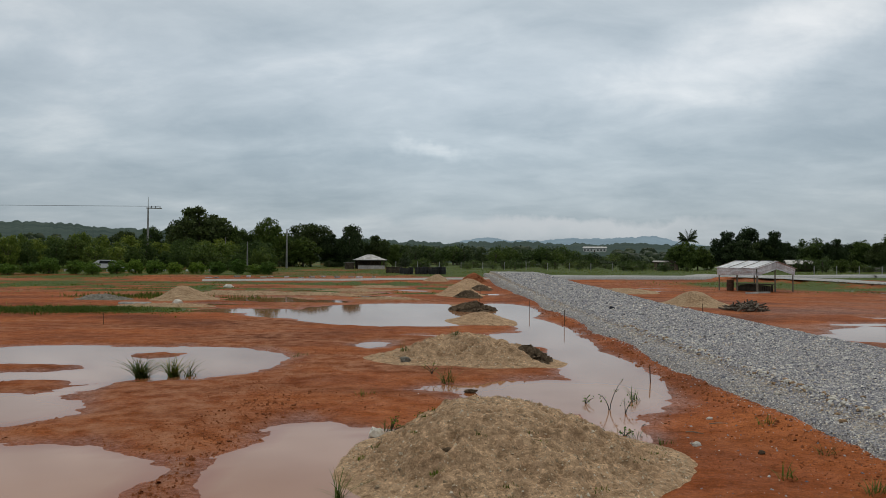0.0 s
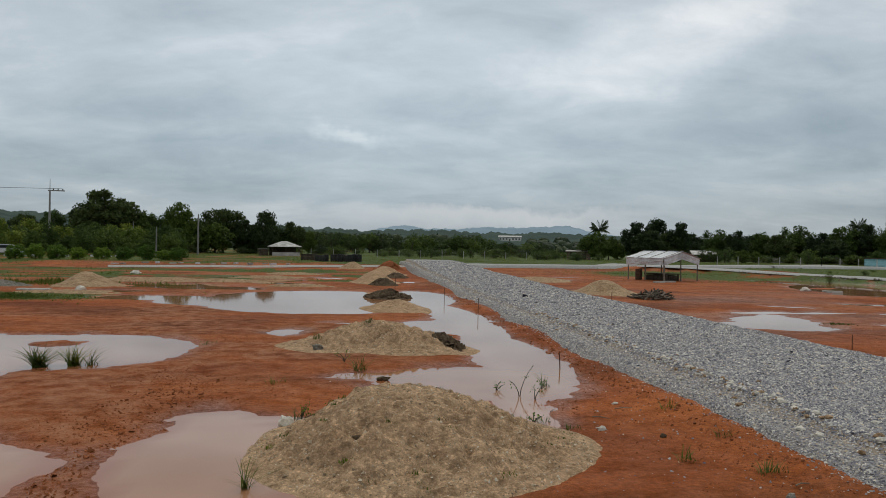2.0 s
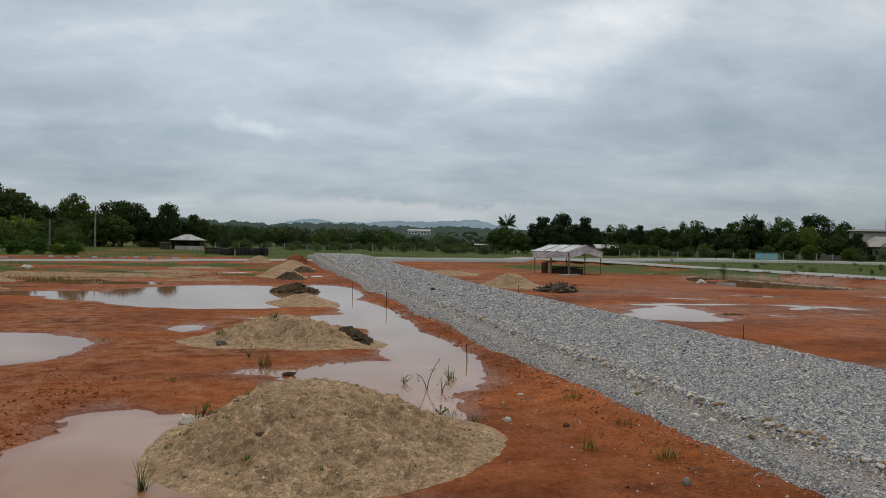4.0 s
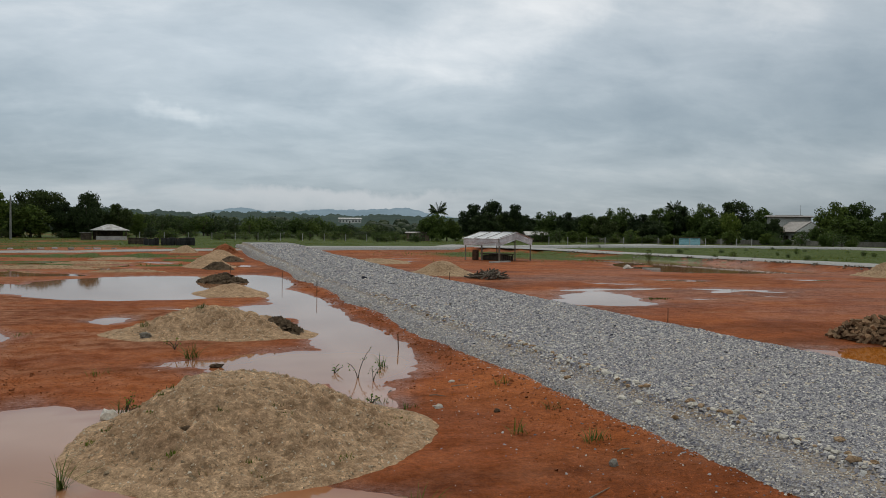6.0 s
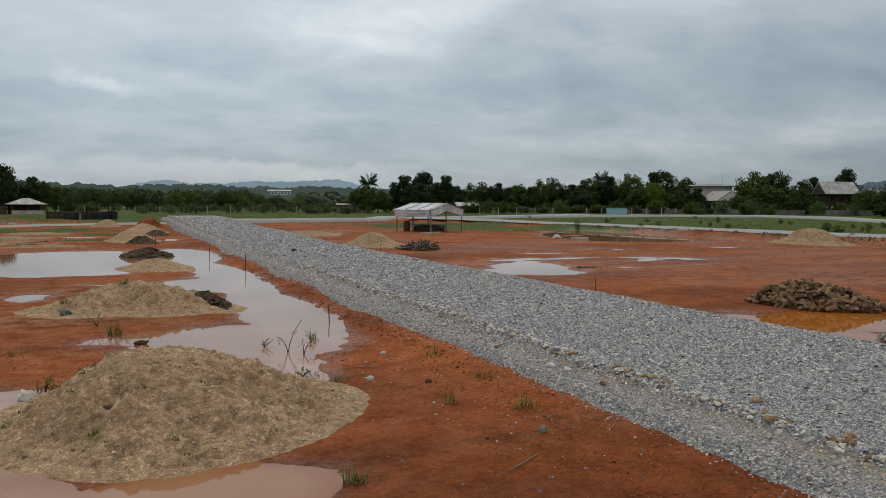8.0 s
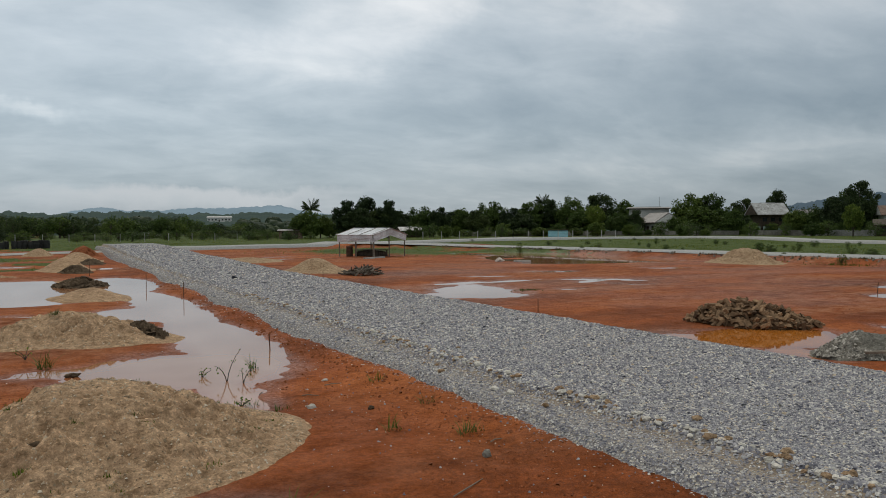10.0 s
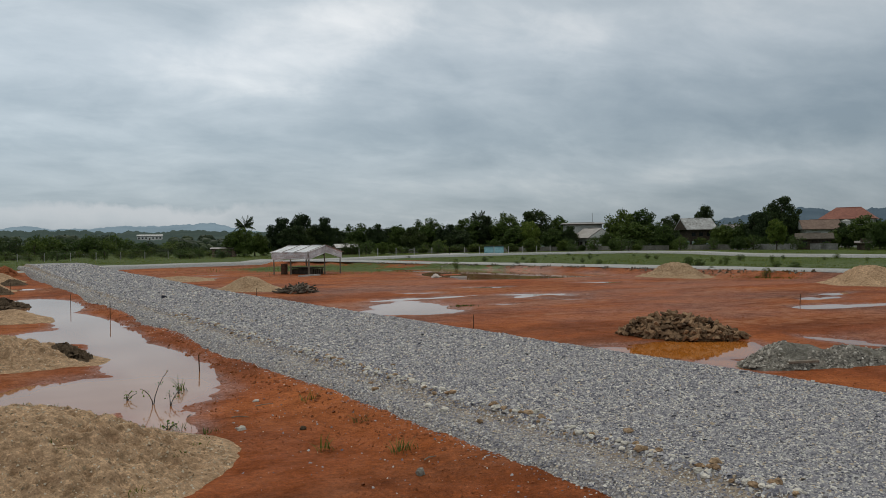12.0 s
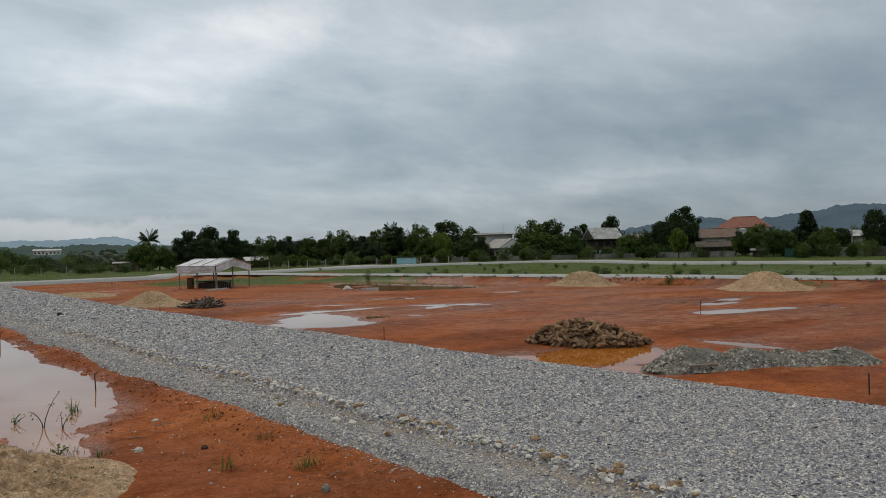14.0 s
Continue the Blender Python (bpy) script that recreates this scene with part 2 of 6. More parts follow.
# ---- materials ----
def ground_material():
    m, t = tree_of("red_laterite_soil")
    co = coords(t)
    n1, n2 = noise_of(t, co, 0.28, 6, 0.6, 0.5), noise_of(t, co, 2.2, 6, 0.62)
    n3, n4 = noise_of(t, co, 14.0, 5, 0.6), noise_of(t, co, 70.0, 3)
    at = {}
    for key in ("grass", "wet", "pale"):
        a = t.nodes.new("ShaderNodeAttribute")
        a.attribute_name = key
        at[key] = a.outputs["Fac"]
    soil = ramp(t, n1, ((0.3, (0.195, 0.046, 0.011)), (0.5, (0.295, 0.075, 0.017)), (0.72, (0.385, 0.110, 0.027))))
    soil = mixc(t, 0.7, soil, ramp(t, n2, ((0.28, grey(0.62)), (0.72, grey(1.3)))), "MULTIPLY")
    soil = mixc(t, 0.8, soil, ramp(t, n3, ((0.3, grey(0.6)), (0.7, grey(1.3)))), "MULTIPLY")
    soil = mixc(t, 0.6, soil, ramp(t, n4, ((0.35, grey(0.5)), (0.65, grey(1.5)))), "MULTIPLY")
    flow = t.nodes.new("ShaderNodeMapping")
    flow.inputs["Scale"].default_value = (0.10, 0.26, 1.0)
    flow.inputs["Rotation"].default_value = (0, 0, radians(-18))
    ln(t, co, flow.inputs[0])
    n0 = noise_of(t, flow.outputs[0], 1.0, 5, 0.6, 0.8)
    soil = mixc(t, 0.85, soil, ramp(t, n0, ((0.36, (0.62, 0.64, 0.70)), (0.5, grey(1.0)), (0.64, (1.22, 1.26, 1.30)))), "MULTIPLY")
    pale = ramp(t, n3, ((0.3, (0.30, 0.115, 0.052)), (0.7, (0.44, 0.20, 0.105))))
    soil = mixc(t, maths(t, "MULTIPLY", at["pale"], ramp(t, n2, ((0.38, grey(0.0)), (0.64, grey(0.85)))), True), soil, pale)
    soil = mixc(t, maths(t, "MULTIPLY", at["wet"], 0.5), soil, mixc(t, 1.0, soil, (0.66, 0.56, 0.48), "MULTIPLY"))
    green = ramp(t, n2, ((0.25, (0.036, 0.058, 0.010)), (0.55, (0.074, 0.104, 0.017)), (0.8, (0.135, 0.140, 0.040))))
    green = mixc(t, 0.7, green, ramp(t, n3, ((0.3, grey(0.55)), (0.7, grey(1.4)))), "MULTIPLY")
    gm = ramp(t, maths(t, "ADD", at["grass"], maths(t, "MULTIPLY", maths(t, "SUBTRACT", n2, 0.5), 1.2)), ((0.42, grey(0.0)), (0.62, grey(1.0))))
    col = mixc(t, gm, soil, green)
    dry = ramp(t, n2, ((0.3, grey(0.95)), (0.7, grey(0.7))))
    rough = mixc(t, maths(t, "MULTIPLY", at["wet"], ramp(t, n3, ((0.35, grey(0.2)), (0.65, grey(1.0))))), dry, (0.34, 0.34, 0.34))
    h = maths(t, "ADD", maths(t, "MULTIPLY", n3, 0.7), maths(t, "MULTIPLY", n4, 0.3))
    finish(t, col, rough, h, 0.8, 0.05, spec=maths(t, "ADD", 0.10, maths(t, "MULTIPLY", at["wet"], 0.16)))
    return m


def gravel_material(name, pale):
    """pale: how far the stone is whitened, for the bright look at grazing angles."""
    m, t = tree_of(name)
    co = coords(t)
    v = nd(t, "ShaderNodeTexVoronoi", Scale=34.0)
    ln(t, co, v.inputs["Vector"])
    cell = t.nodes.new("ShaderNodeSeparateColor")
    ln(t, v.outputs["Color"], cell.inputs[0])
    n1, n2 = noise_of(t, co, 0.5, 5), noise_of(t, co, 5.0, 4)
    col = ramp(t, cell.outputs[0], ((0.0, (0.20, 0.195, 0.205)), (0.45, (0.32, 0.313, 0.32)), (0.85, (0.47, 0.458, 0.455)), (1.0, (0.58, 0.54, 0.46))))
    col = mixc(t, ramp(t, n1, ((0.52, grey(0.0)), (0.7, grey(0.45)))), col, (0.34, 0.27, 0.19))
    col = mixc(t, 0.5, col, ramp(t, n2, ((0.3, grey(0.7)), (0.7, grey(1.25)))), "MULTIPLY")
    col = mixc(t, pale, col, (0.60, 0.585, 0.55))
    xyz = t.nodes.new("ShaderNodeSeparateXYZ")
    ln(t, co, xyz.inputs[0])
    fines = ramp(t, maths(t, "ADD", maths(t, "MULTIPLY", xyz.outputs[0], 0.1), maths(t, "MULTIPLY", maths(t, "SUBTRACT", n2, 0.5), 0.06)), ((0.50, grey(0.12)), (0.575, grey(0.35)), (0.607, grey(0.75)), (0.628, grey(0.0))))
    col = mixc(t, fines, col, ramp(t, n2, ((0.3, (0.27, 0.18, 0.10)), (0.7, (0.42, 0.32, 0.21)))))
    finish(t, col, 0.8, v.outputs["Distance"], 0.8, 0.04, spec=0.2)
    return m


def stone_material(name, stops):
    m, t = tree_of(name)
    geo = t.nodes.new("ShaderNodeNewGeometry")
    n = noise_of(t, geo.outputs["Position"], 60.0, 4)
    col = ramp(t, geo.outputs["Random Per Island"], stops)
    col = mixc(t, 0.6, col, ramp(t, n, ((0.3, grey(0.7)), (0.7, grey(1.3)))), "MULTIPLY")
    finish(t, col, 0.8, n, 0.4, 0.01, spec=0.2)
    return m


def sand_material(name, dark, light):
    m, t = tree_of(name)
    co = coords(t)
    n1, n2, n3 = noise_of(t, co, 1.6, 5, 0.6), noise_of(t, co, 9.0, 5), noise_of(t, co, 55.0, 3)
    v = nd(t, "ShaderNodeTexVoronoi", Scale=38.0)
    ln(t, co, v.inputs["Vector"])
    cell = t.nodes.new("ShaderNodeSeparateColor")
    ln(t, v.outputs["Color"], cell.inputs[0])
    col = ramp(t, n1, ((0.3, dark), (0.68, light)))
    col = mixc(t, 0.85, col, ramp(t, n2, ((0.28, (0.58, 0.56, 0.52)), (0.72, grey(1.3)))), "MULTIPLY")
    damp = noise_of(t, co, 6.5, 4, 0.6, 0.4)
    col = mixc(t, 0.75, col, ramp(t, damp, ((0.34, (0.55, 0.51, 0.46)), (0.46, grey(0.97)), (0.65, grey(1.10)))), "MULTIPLY")
    col = mixc(t, 0.6, col, ramp(t, n3, ((0.3, grey(0.6)), (0.7, grey(1.4)))), "MULTIPLY")
    col = mixc(t, 0.5, col, ramp(t, cell.outputs[0], ((0.0, grey(0.6)), (0.8, grey(1.0)), (1.0, grey(1.7)))), "MULTIPLY")
    finish(t, col, 0.95, maths(t, "ADD", n2, maths(t, "MULTIPLY", n3, 0.5)), 0.7, 0.05, spec=0.1)
    return m


def water_material(name, dark, light):
    m, t = tree_of(name)
    co = coords(t)
    n1, n2 = noise_of(t, co, 0.35, 3), noise_of(t, co, 5.0, 2)
    col = ramp(t, n1, ((0.3, dark), (0.7, light)))
    a = t.nodes.new("ShaderNodeAttribute")
    a.attribute_name = "shallow"
    col = mixc(t, a.outputs["Fac"], col, (0.30, 0.088, 0.026))
    p = finish(t, col, 0.035, n2, 0.012, 0.02, spec=0.5)
    p.inputs["IOR"].default_value = 1.33
    return m


def leaf_material(name, a, b, c):
    m, t = tree_of(name)
    rnd = t.nodes.new("ShaderNodeNewGeometry").outputs["Random Per Island"]
    obr = t.nodes.new("ShaderNodeObjectInfo").outputs["Random"]
    col = ramp(t, rnd, ((0.0, a), (0.6, b), (1.0, c)))
    col = mixc(t, 1.0, col, ramp(t, obr, ((0.0, (0.62, 0.68, 0.70)), (0.5, (0.96, 0.97, 0.9)), (1.0, (1.32, 1.22, 0.95)))), "MULTIPLY")
    d = nd(t, "ShaderNodeBsdfPrincipled", Roughness=0.6)
    d.inputs["Specular IOR Level"].default_value = 0.12
    tr = t.nodes.new("ShaderNodeBsdfTranslucent")
    ln(t, col, d.inputs["Base Color"])
    ln(t, col, tr.inputs[0])
    mx = nd(t, "ShaderNodeMixShader", Fac=0.25)
    ln(t, d.outputs[0], mx.inputs[1])
    ln(t, tr.outputs[0], mx.inputs[2])
    o = t.nodes.new("ShaderNodeOutputMaterial")
    ln(t, mx.outputs[0], o.inputs[0])
    return m


def sheet_material(name, dark, light, metal=0.0, rough=0.5):
    """Weathered roofing sheet or tarp."""
    m, t = tree_of(name)
    co = coords(t, False)
    n1, n2 = noise_of(t, co, 1.1, 5, 0.65, 0.6), noise_of(t, co, 9.0, 5)
    col = ramp(t, n1, ((0.3, dark), (0.65, light)))
    col = mixc(t, 0.5, col, ramp(t, n2, ((0.3, grey(0.6)), (0.7, grey(1.25)))), "MULTIPLY")
    finish(t, col, rough, n2, 0.25, 0.01, metal)
    return m


def haze_material(name, dark, light, glow, scale):
    """A far hillside, a plain backdrop: haze is put into its colour and glow."""
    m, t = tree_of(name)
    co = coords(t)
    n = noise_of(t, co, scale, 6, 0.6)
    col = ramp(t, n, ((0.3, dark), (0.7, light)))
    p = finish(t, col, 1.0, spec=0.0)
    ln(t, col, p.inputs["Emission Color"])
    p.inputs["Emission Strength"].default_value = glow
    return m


SOIL = ground_material()
GRAVEL = gravel_material("grey_crushed_stone", 0.0)
# far roads brighten at a grazing angle; that brightness is put into this colour
PALE_GRAVEL = gravel_material("grazing_pale_gravel", 0.38)
STONES = stone_material("crushed_stone_piece", ((0.0, (0.11, 0.11, 0.14)), (0.32, (0.258, 0.248, 0.272)), (0.68, (0.405, 0.387, 0.395)), (0.92, (0.74, 0.70, 0.635)), (1.0, (0.52, 0.40, 0.27))))
DUSTY_STONES = stone_material("dusty_stone_piece", ((0.0, (0.10, 0.09, 0.078)), (0.4, (0.21, 0.188, 0.16)), (0.8, (0.33, 0.298, 0.255)), (1.0, (0.52, 0.48, 0.43))))
GRIT = stone_material("sand_grit", ((0.0, (0.18, 0.13, 0.08)), (0.4, (0.33, 0.245, 0.155)), (0.8, (0.46, 0.36, 0.25)), (1.0, (0.62, 0.54, 0.43))))
PALE_STONE = rough_mat("pale_stone", (0.52, 0.47, 0.40), (0.76, 0.71, 0.63), 6, 0.8)
SAND = sand_material("coarse_building_sand", (0.390, 0.250, 0.150), (0.550, 0.372, 0.232))
SAND_WARM = sand_material("warm_sand", (0.35, 0.225, 0.135), (0.48, 0.34, 0.215))
GREY_SAND = sand_material("grey_stone_dust", (0.15, 0.14, 0.12), (0.28, 0.26, 0.225))
CLOD = sand_material("dark_soil", (0.075, 0.053, 0.035), (0.17, 0.12, 0.078))
RED_CLOD = sand_material("red_soil_clods", (0.22, 0.07, 0.028), (0.36, 0.125, 0.055))
WATER = water_material("muddy_water", (0.35, 0.156, 0.074), (0.42, 0.208, 0.110))
WATER_ORANGE = water_material("orange_water", (0.44, 0.135, 0.018), (0.52, 0.18, 0.03))
# bluer leaf for the far woods: aerial haze mixed into its colour
LEAF_HAZY = leaf_material("hazy_far_leaf", (0.030, 0.046, 0.026), (0.050, 0.070, 0.038), (0.078, 0.100, 0.052))
LEAF = leaf_material("tree_leaf", (0.050, 0.080, 0.022), (0.078, 0.118, 0.030), (0.118, 0.162, 0.042))
LEAF_DARK = leaf_material("dark_tree_leaf", (0.034, 0.052, 0.022), (0.050, 0.074, 0.028), (0.076, 0.104, 0.038))
LEAF_LIGHT = leaf_material("light_green_leaf", (0.060, 0.115, 0.014), (0.120, 0.205, 0.030), (0.19, 0.275, 0.055))
LEAF_YELLOW = leaf_material("yellowish_leaf", (0.075, 0.115, 0.020), (0.135, 0.185, 0.034), (0.23, 0.26, 0.060))
GRASS = leaf_material("grass_blade", (0.05, 0.082, 0.012), (0.098, 0.14, 0.022), (0.19, 0.19, 0.055))
BARK = rough_mat("bark", (0.05, 0.04, 0.03), (0.13, 0.105, 0.08), 4)
CONCRETE = rough_mat("weathered_concrete", (0.28, 0.27, 0.25), (0.46, 0.45, 0.42), 0.8)
WALL_GREY = rough_mat("stained_block_wall", (0.10, 0.092, 0.08), (0.26, 0.24, 0.21), 0.4)
STAINED = rough_mat("stained_pale_render", (0.17, 0.16, 0.15), (0.42, 0.41, 0.39), 0.35)
THATCH = rough_mat("old_grey_thatch", (0.075, 0.06, 0.046), (0.17, 0.14, 0.11), 2.5, bump=0.8, dist=0.05)
SHED_SHEET = sheet_material("weathered_white_sheet", (0.40, 0.41, 0.44), (0.80, 0.81, 0.84), rough=0.5)
POLE = rough_mat("aged_concrete_pole", (0.17, 0.165, 0.155), (0.30, 0.29, 0.27), 0.8)
PLASTER = rough_mat("off_white_plaster", (0.48, 0.47, 0.44), (0.68, 0.67, 0.63), 0.5)
DARK_WOOD = rough_mat("dark_weathered_wood", (0.035, 0.026, 0.018), (0.10, 0.075, 0.052), 3)
GREY_WOOD = rough_mat("grey_weathered_wood", (0.13, 0.105, 0.08), (0.26, 0.22, 0.17), 3)
ROOF_GREY = sheet_material("grey_roof_sheet", (0.13, 0.11, 0.10), (0.27, 0.245, 0.225))
ROOF_BROWN = sheet_material("brown_tile_roof", (0.12, 0.075, 0.055), (0.24, 0.16, 0.12), rough=0.85)
ROOF_RED = sheet_material("red_tile_roof", (0.19, 0.064, 0.043), (0.30, 0.112, 0.075), rough=0.8)
ROOF_PALE = sheet_material("pale_roof_sheet", (0.16, 0.145, 0.13), (0.54, 0.54, 0.53))
TARP = sheet_material("dirty_white_tarp", (0.42, 0.43, 0.45), (0.72, 0.73, 0.75), rough=0.55)
TARP_BLUE = sheet_material("pale_blue_tarp", (0.24, 0.50, 0.58), (0.36, 0.62, 0.70), rough=0.6)
NET_GREEN = sheet_material("dark_green_net", (0.012, 0.06, 0.05), (0.02, 0.10, 0.08), rough=0.9)
BLACK = rough_mat("black_plastic", (0.012, 0.012, 0.012), (0.035, 0.033, 0.03), 3, 0.6)
GLASS_DARK = rough_mat("dark_window_glass", (0.015, 0.018, 0.02), (0.03, 0.034, 0.036), 2, 0.1)
WHITE_PAINT = rough_mat("white_car_paint", (0.66, 0.67, 0.68), (0.74, 0.75, 0.76), 1, 0.25, bump=0.02)
BLOCK = rough_mat("broken_laterite_block", (0.13, 0.072, 0.038), (0.36, 0.225, 0.125), 5, 0.9, vary=0.6)
RUST = rough_mat("rusty_iron", (0.05, 0.028, 0.018), (0.12, 0.06, 0.035), 8)
# bluish haze of distance is put into these colours, and they emit a little
HILL_GREEN = haze_material("hazy_wooded_hill", (0.030, 0.043, 0.040), (0.052, 0.068, 0.058), 0.6, 0.03)
HILL_BLUE = haze_material("haze_blue_mountain", (0.095, 0.130, 0.155), (0.125, 0.165, 0.195), 1.0, 0.004)
HILL_RIGHT = haze_material("haze_dark_blue_mountain", (0.045, 0.065, 0.084), (0.064, 0.088, 0.108), 0.6, 0.006)


# ---- the lie of the land ----
# each puddle: water patches and dry patches, as x, y, half width, half length, turn in degrees
PUDDLES = {
    "front": ([(-5.4, 8.9, 2.05, 1.95, 0), (-4.2, 8.3, 0.95, 1.7, 4), (-1.65, 9.5, 1.25, 2.3, 0), (-1.95, 11.55, 0.68, 1.0, 0), (-1.35, 11.75, 0.9, 0.32, 0), (-1.6, 7.4, 1.4, 1.0, 0), (0.7, 7.15, 1.25, 0.8, 0), (-4.0, 6.4, 4.0, 1.3, 0)], []),
    "left": ([(-6.6, 19.4, 2.9, 3.2, 0), (-9.6, 20.6, 3.4, 2.2, 0), (-7.9, 17.6, 2.2, 2.0, 0), (-7.8, 13.1, 1.9, 1.7, 0), (-7.0, 15.0, 0.35, 1.2, -25)], [(-7.2, 20.6, 0.62, 0.6, 0), (-9.6, 18.1, 1.5, 0.75, 0), (-8.6, 15.6, 1.35, 0.6, 20)]),
    "middle": ([(-1.4, 37.4, 5.6, 7.6, 0), (-8.6, 37.8, 3.2, 1.7, -8), (-6.5, 36.2, 2.0, 2.6, 0), (3.2, 40.0, 1.6, 5.6, 0), (3.65, 27.5, 0.95, 7.5, 0), (3.6, 19.0, 1.0, 5.0, 0), (2.3, 15.0, 1.9, 1.9, 0), (0.6, 15.7, 1.15, 0.5, 5), (2.55, 12.6, 0.5, 1.35, 0), (1.0, 26.3, 1.9, 0.45, 0), (2.6, 25.3, 1.3, 2.2, 0)], [(0.6, 28.2, 2.2, 0.75, 0), (5.4, 35.5, 0.9, 3.0, 0)]),
    "small": ([(-2.0, 23.5, 0.42, 0.95, 0)], []),
    "right": ([(14.4, 26.6, 1.9, 1.6, -15), (15.3, 28.6, 1.5, 2.4, -25), (16.7, 32.4, 1.6, 0.55, 20), (16.4, 30.2, 0.7, 1.5, -20), (18.9, 32.4, 2.6, 0.45, 8)], [(13.4, 29.8, 0.5, 1.2, -20), (17.6, 30.6, 0.9, 0.6, 0)]),
    "strip": ([(23.6, 31.4, 1.9, 0.7, -25), (22.4, 30.4, 1.2, 0.35, 30), (22.7, 27.6, 1.3, 0.3, -38), (24.6, 29.8, 0.8, 0.3, -30), (18.8, 27.0, 0.35, 0.2, 0)], []),
    "strip_far": ([(25.2, 37.9, 1.3, 0.75, -30), (20.0, 36.0, 1.0, 0.5, -30)], []),
    "strip_farther": ([(33.1, 37.5, 1.6, 0.75, -30)], []),
    "edge": ([(27.2, 18.5, 1.5, 0.9, -12), (28.7, 18.0, 1.7, 0.6, -8), (31.0, 16.5, 1.6, 0.16, -40), (30.8, 21.3, 1.4, 0.6, 12), (33.0, 22.3, 1.5, 0.5, 18)], [(27.8, 20.0, 1.0, 0.35, 0), (31.6, 21.9, 0.8, 0.2, 20), (29.6, 21.9, 0.5, 0.2, 0)]),
    "outer": ([(42.0, 22.7, 1.4, 0.7, 0)], []),
    "pond": ([(37.0, 55.0, 5.6, 9.5, -28), (39.6, 57.5, 3.2, 8.5, -6), (38.0, 66.0, 3.8, 4.2, 0), (34.0, 47.0, 4.6, 2.6, -10), (39.5, 47.5, 2.6, 4.2, -30)], [(33.4, 55.5, 1.2, 0.7, 0), (38.6, 50.6, 1.5, 0.6, -25)]),
    "blocks": ([(14.5, 13.1, 1.85, 1.5, 20), (13.3, 11.3, 0.5, 0.9, 0), (13.1, 13.6, 0.75, 1.2, 10)], []),
    "heap": ([(18.3, 12.0, 0.32, 1.25, -8)], []),
    "far_left": ([(-16.5, 58.3, 2.6, 0.9, 0), (-9.2, 47.0, 3.8, 1.4, 0), (-12.5, 53.0, 3.0, 0.8, 0)], []),
    "far_mid": ([(-2.9, 62.0, 2.3, 1.0, 0), (-4.2, 69.8, 2.2, 1.0, 0), (-6.5, 55.5, 2.4, 0.7, 0)], []),
    "plot_strips": ([(-12.4, 57.0, 3.6, 1.1, 4), (-9.5, 61.4, 3.4, 1.2, -3), (-5.6, 57.4, 2.4, 1.0, 0), (-16.8, 52.0, 3.0, 1.0, 5), (-10.4, 49.6, 3.2, 1.2, 0), (-12.6, 42.6, 2.2, 0.9, 0), (-7.4, 45.4, 2.6, 0.8, 4), (-4.6, 52.6, 2.0, 0.8, 0)], []),
    "far_road": ([(3.4, 56.5, 1.1, 1.0, 0)], []),
    "far_right": ([(16.4, 64.6, 1.9, 0.8, -10), (18.4, 71.0, 1.1, 1.1, 0)], []),
}
ROAD_L, ROAD_R = 5.15, 12.0


def ellipse_gap(x, y, e):
    cx, cy, rx, ry, turn = e
    c, s = math.cos(radians(turn)), math.sin(radians(turn))
    u, v = (x - cx) * c + (y - cy) * s, -(x - cx) * s + (y - cy) * c
    r = np.sqrt((u / rx) ** 2 + (v / ry) ** 2) + 1e-6
    return (r - 1) * np.sqrt(u * u + v * v) / r + (r < 1e-3) * -min(rx, ry)


def shore(x, y):
    """The distance to the nearest shoreline (below 0: water), and which puddle it is."""
    best, which = np.full(np.shape(x), 50.0), np.zeros(np.shape(x), dtype=int)
    for i, (wets, drys) in enumerate(PUDDLES.values()):
        g = np.full(np.shape(x), 50.0)
        for e in wets:
            g = np.minimum(g, ellipse_gap(x, y, e))
        for e in drys:
            g = np.maximum(g, -ellipse_gap(x, y, e))
        which = np.where(g < best, i, which)
        best = np.minimum(best, g)
    return best + (0.20 + 0.14 * smooth(16, 34, np.hypot(x, y))) * fbm(x / 1.1, y / 1.4, 4, 5) + 0.20 * fbm(x / 0.42, y / 0.5, 4, 6), which


def road_top(y):
    """The height of the main road's crown along its length."""
    return 0.28 + 0.22 * smooth(38, 62, y) + 0.42 * smooth(60, 94, y)


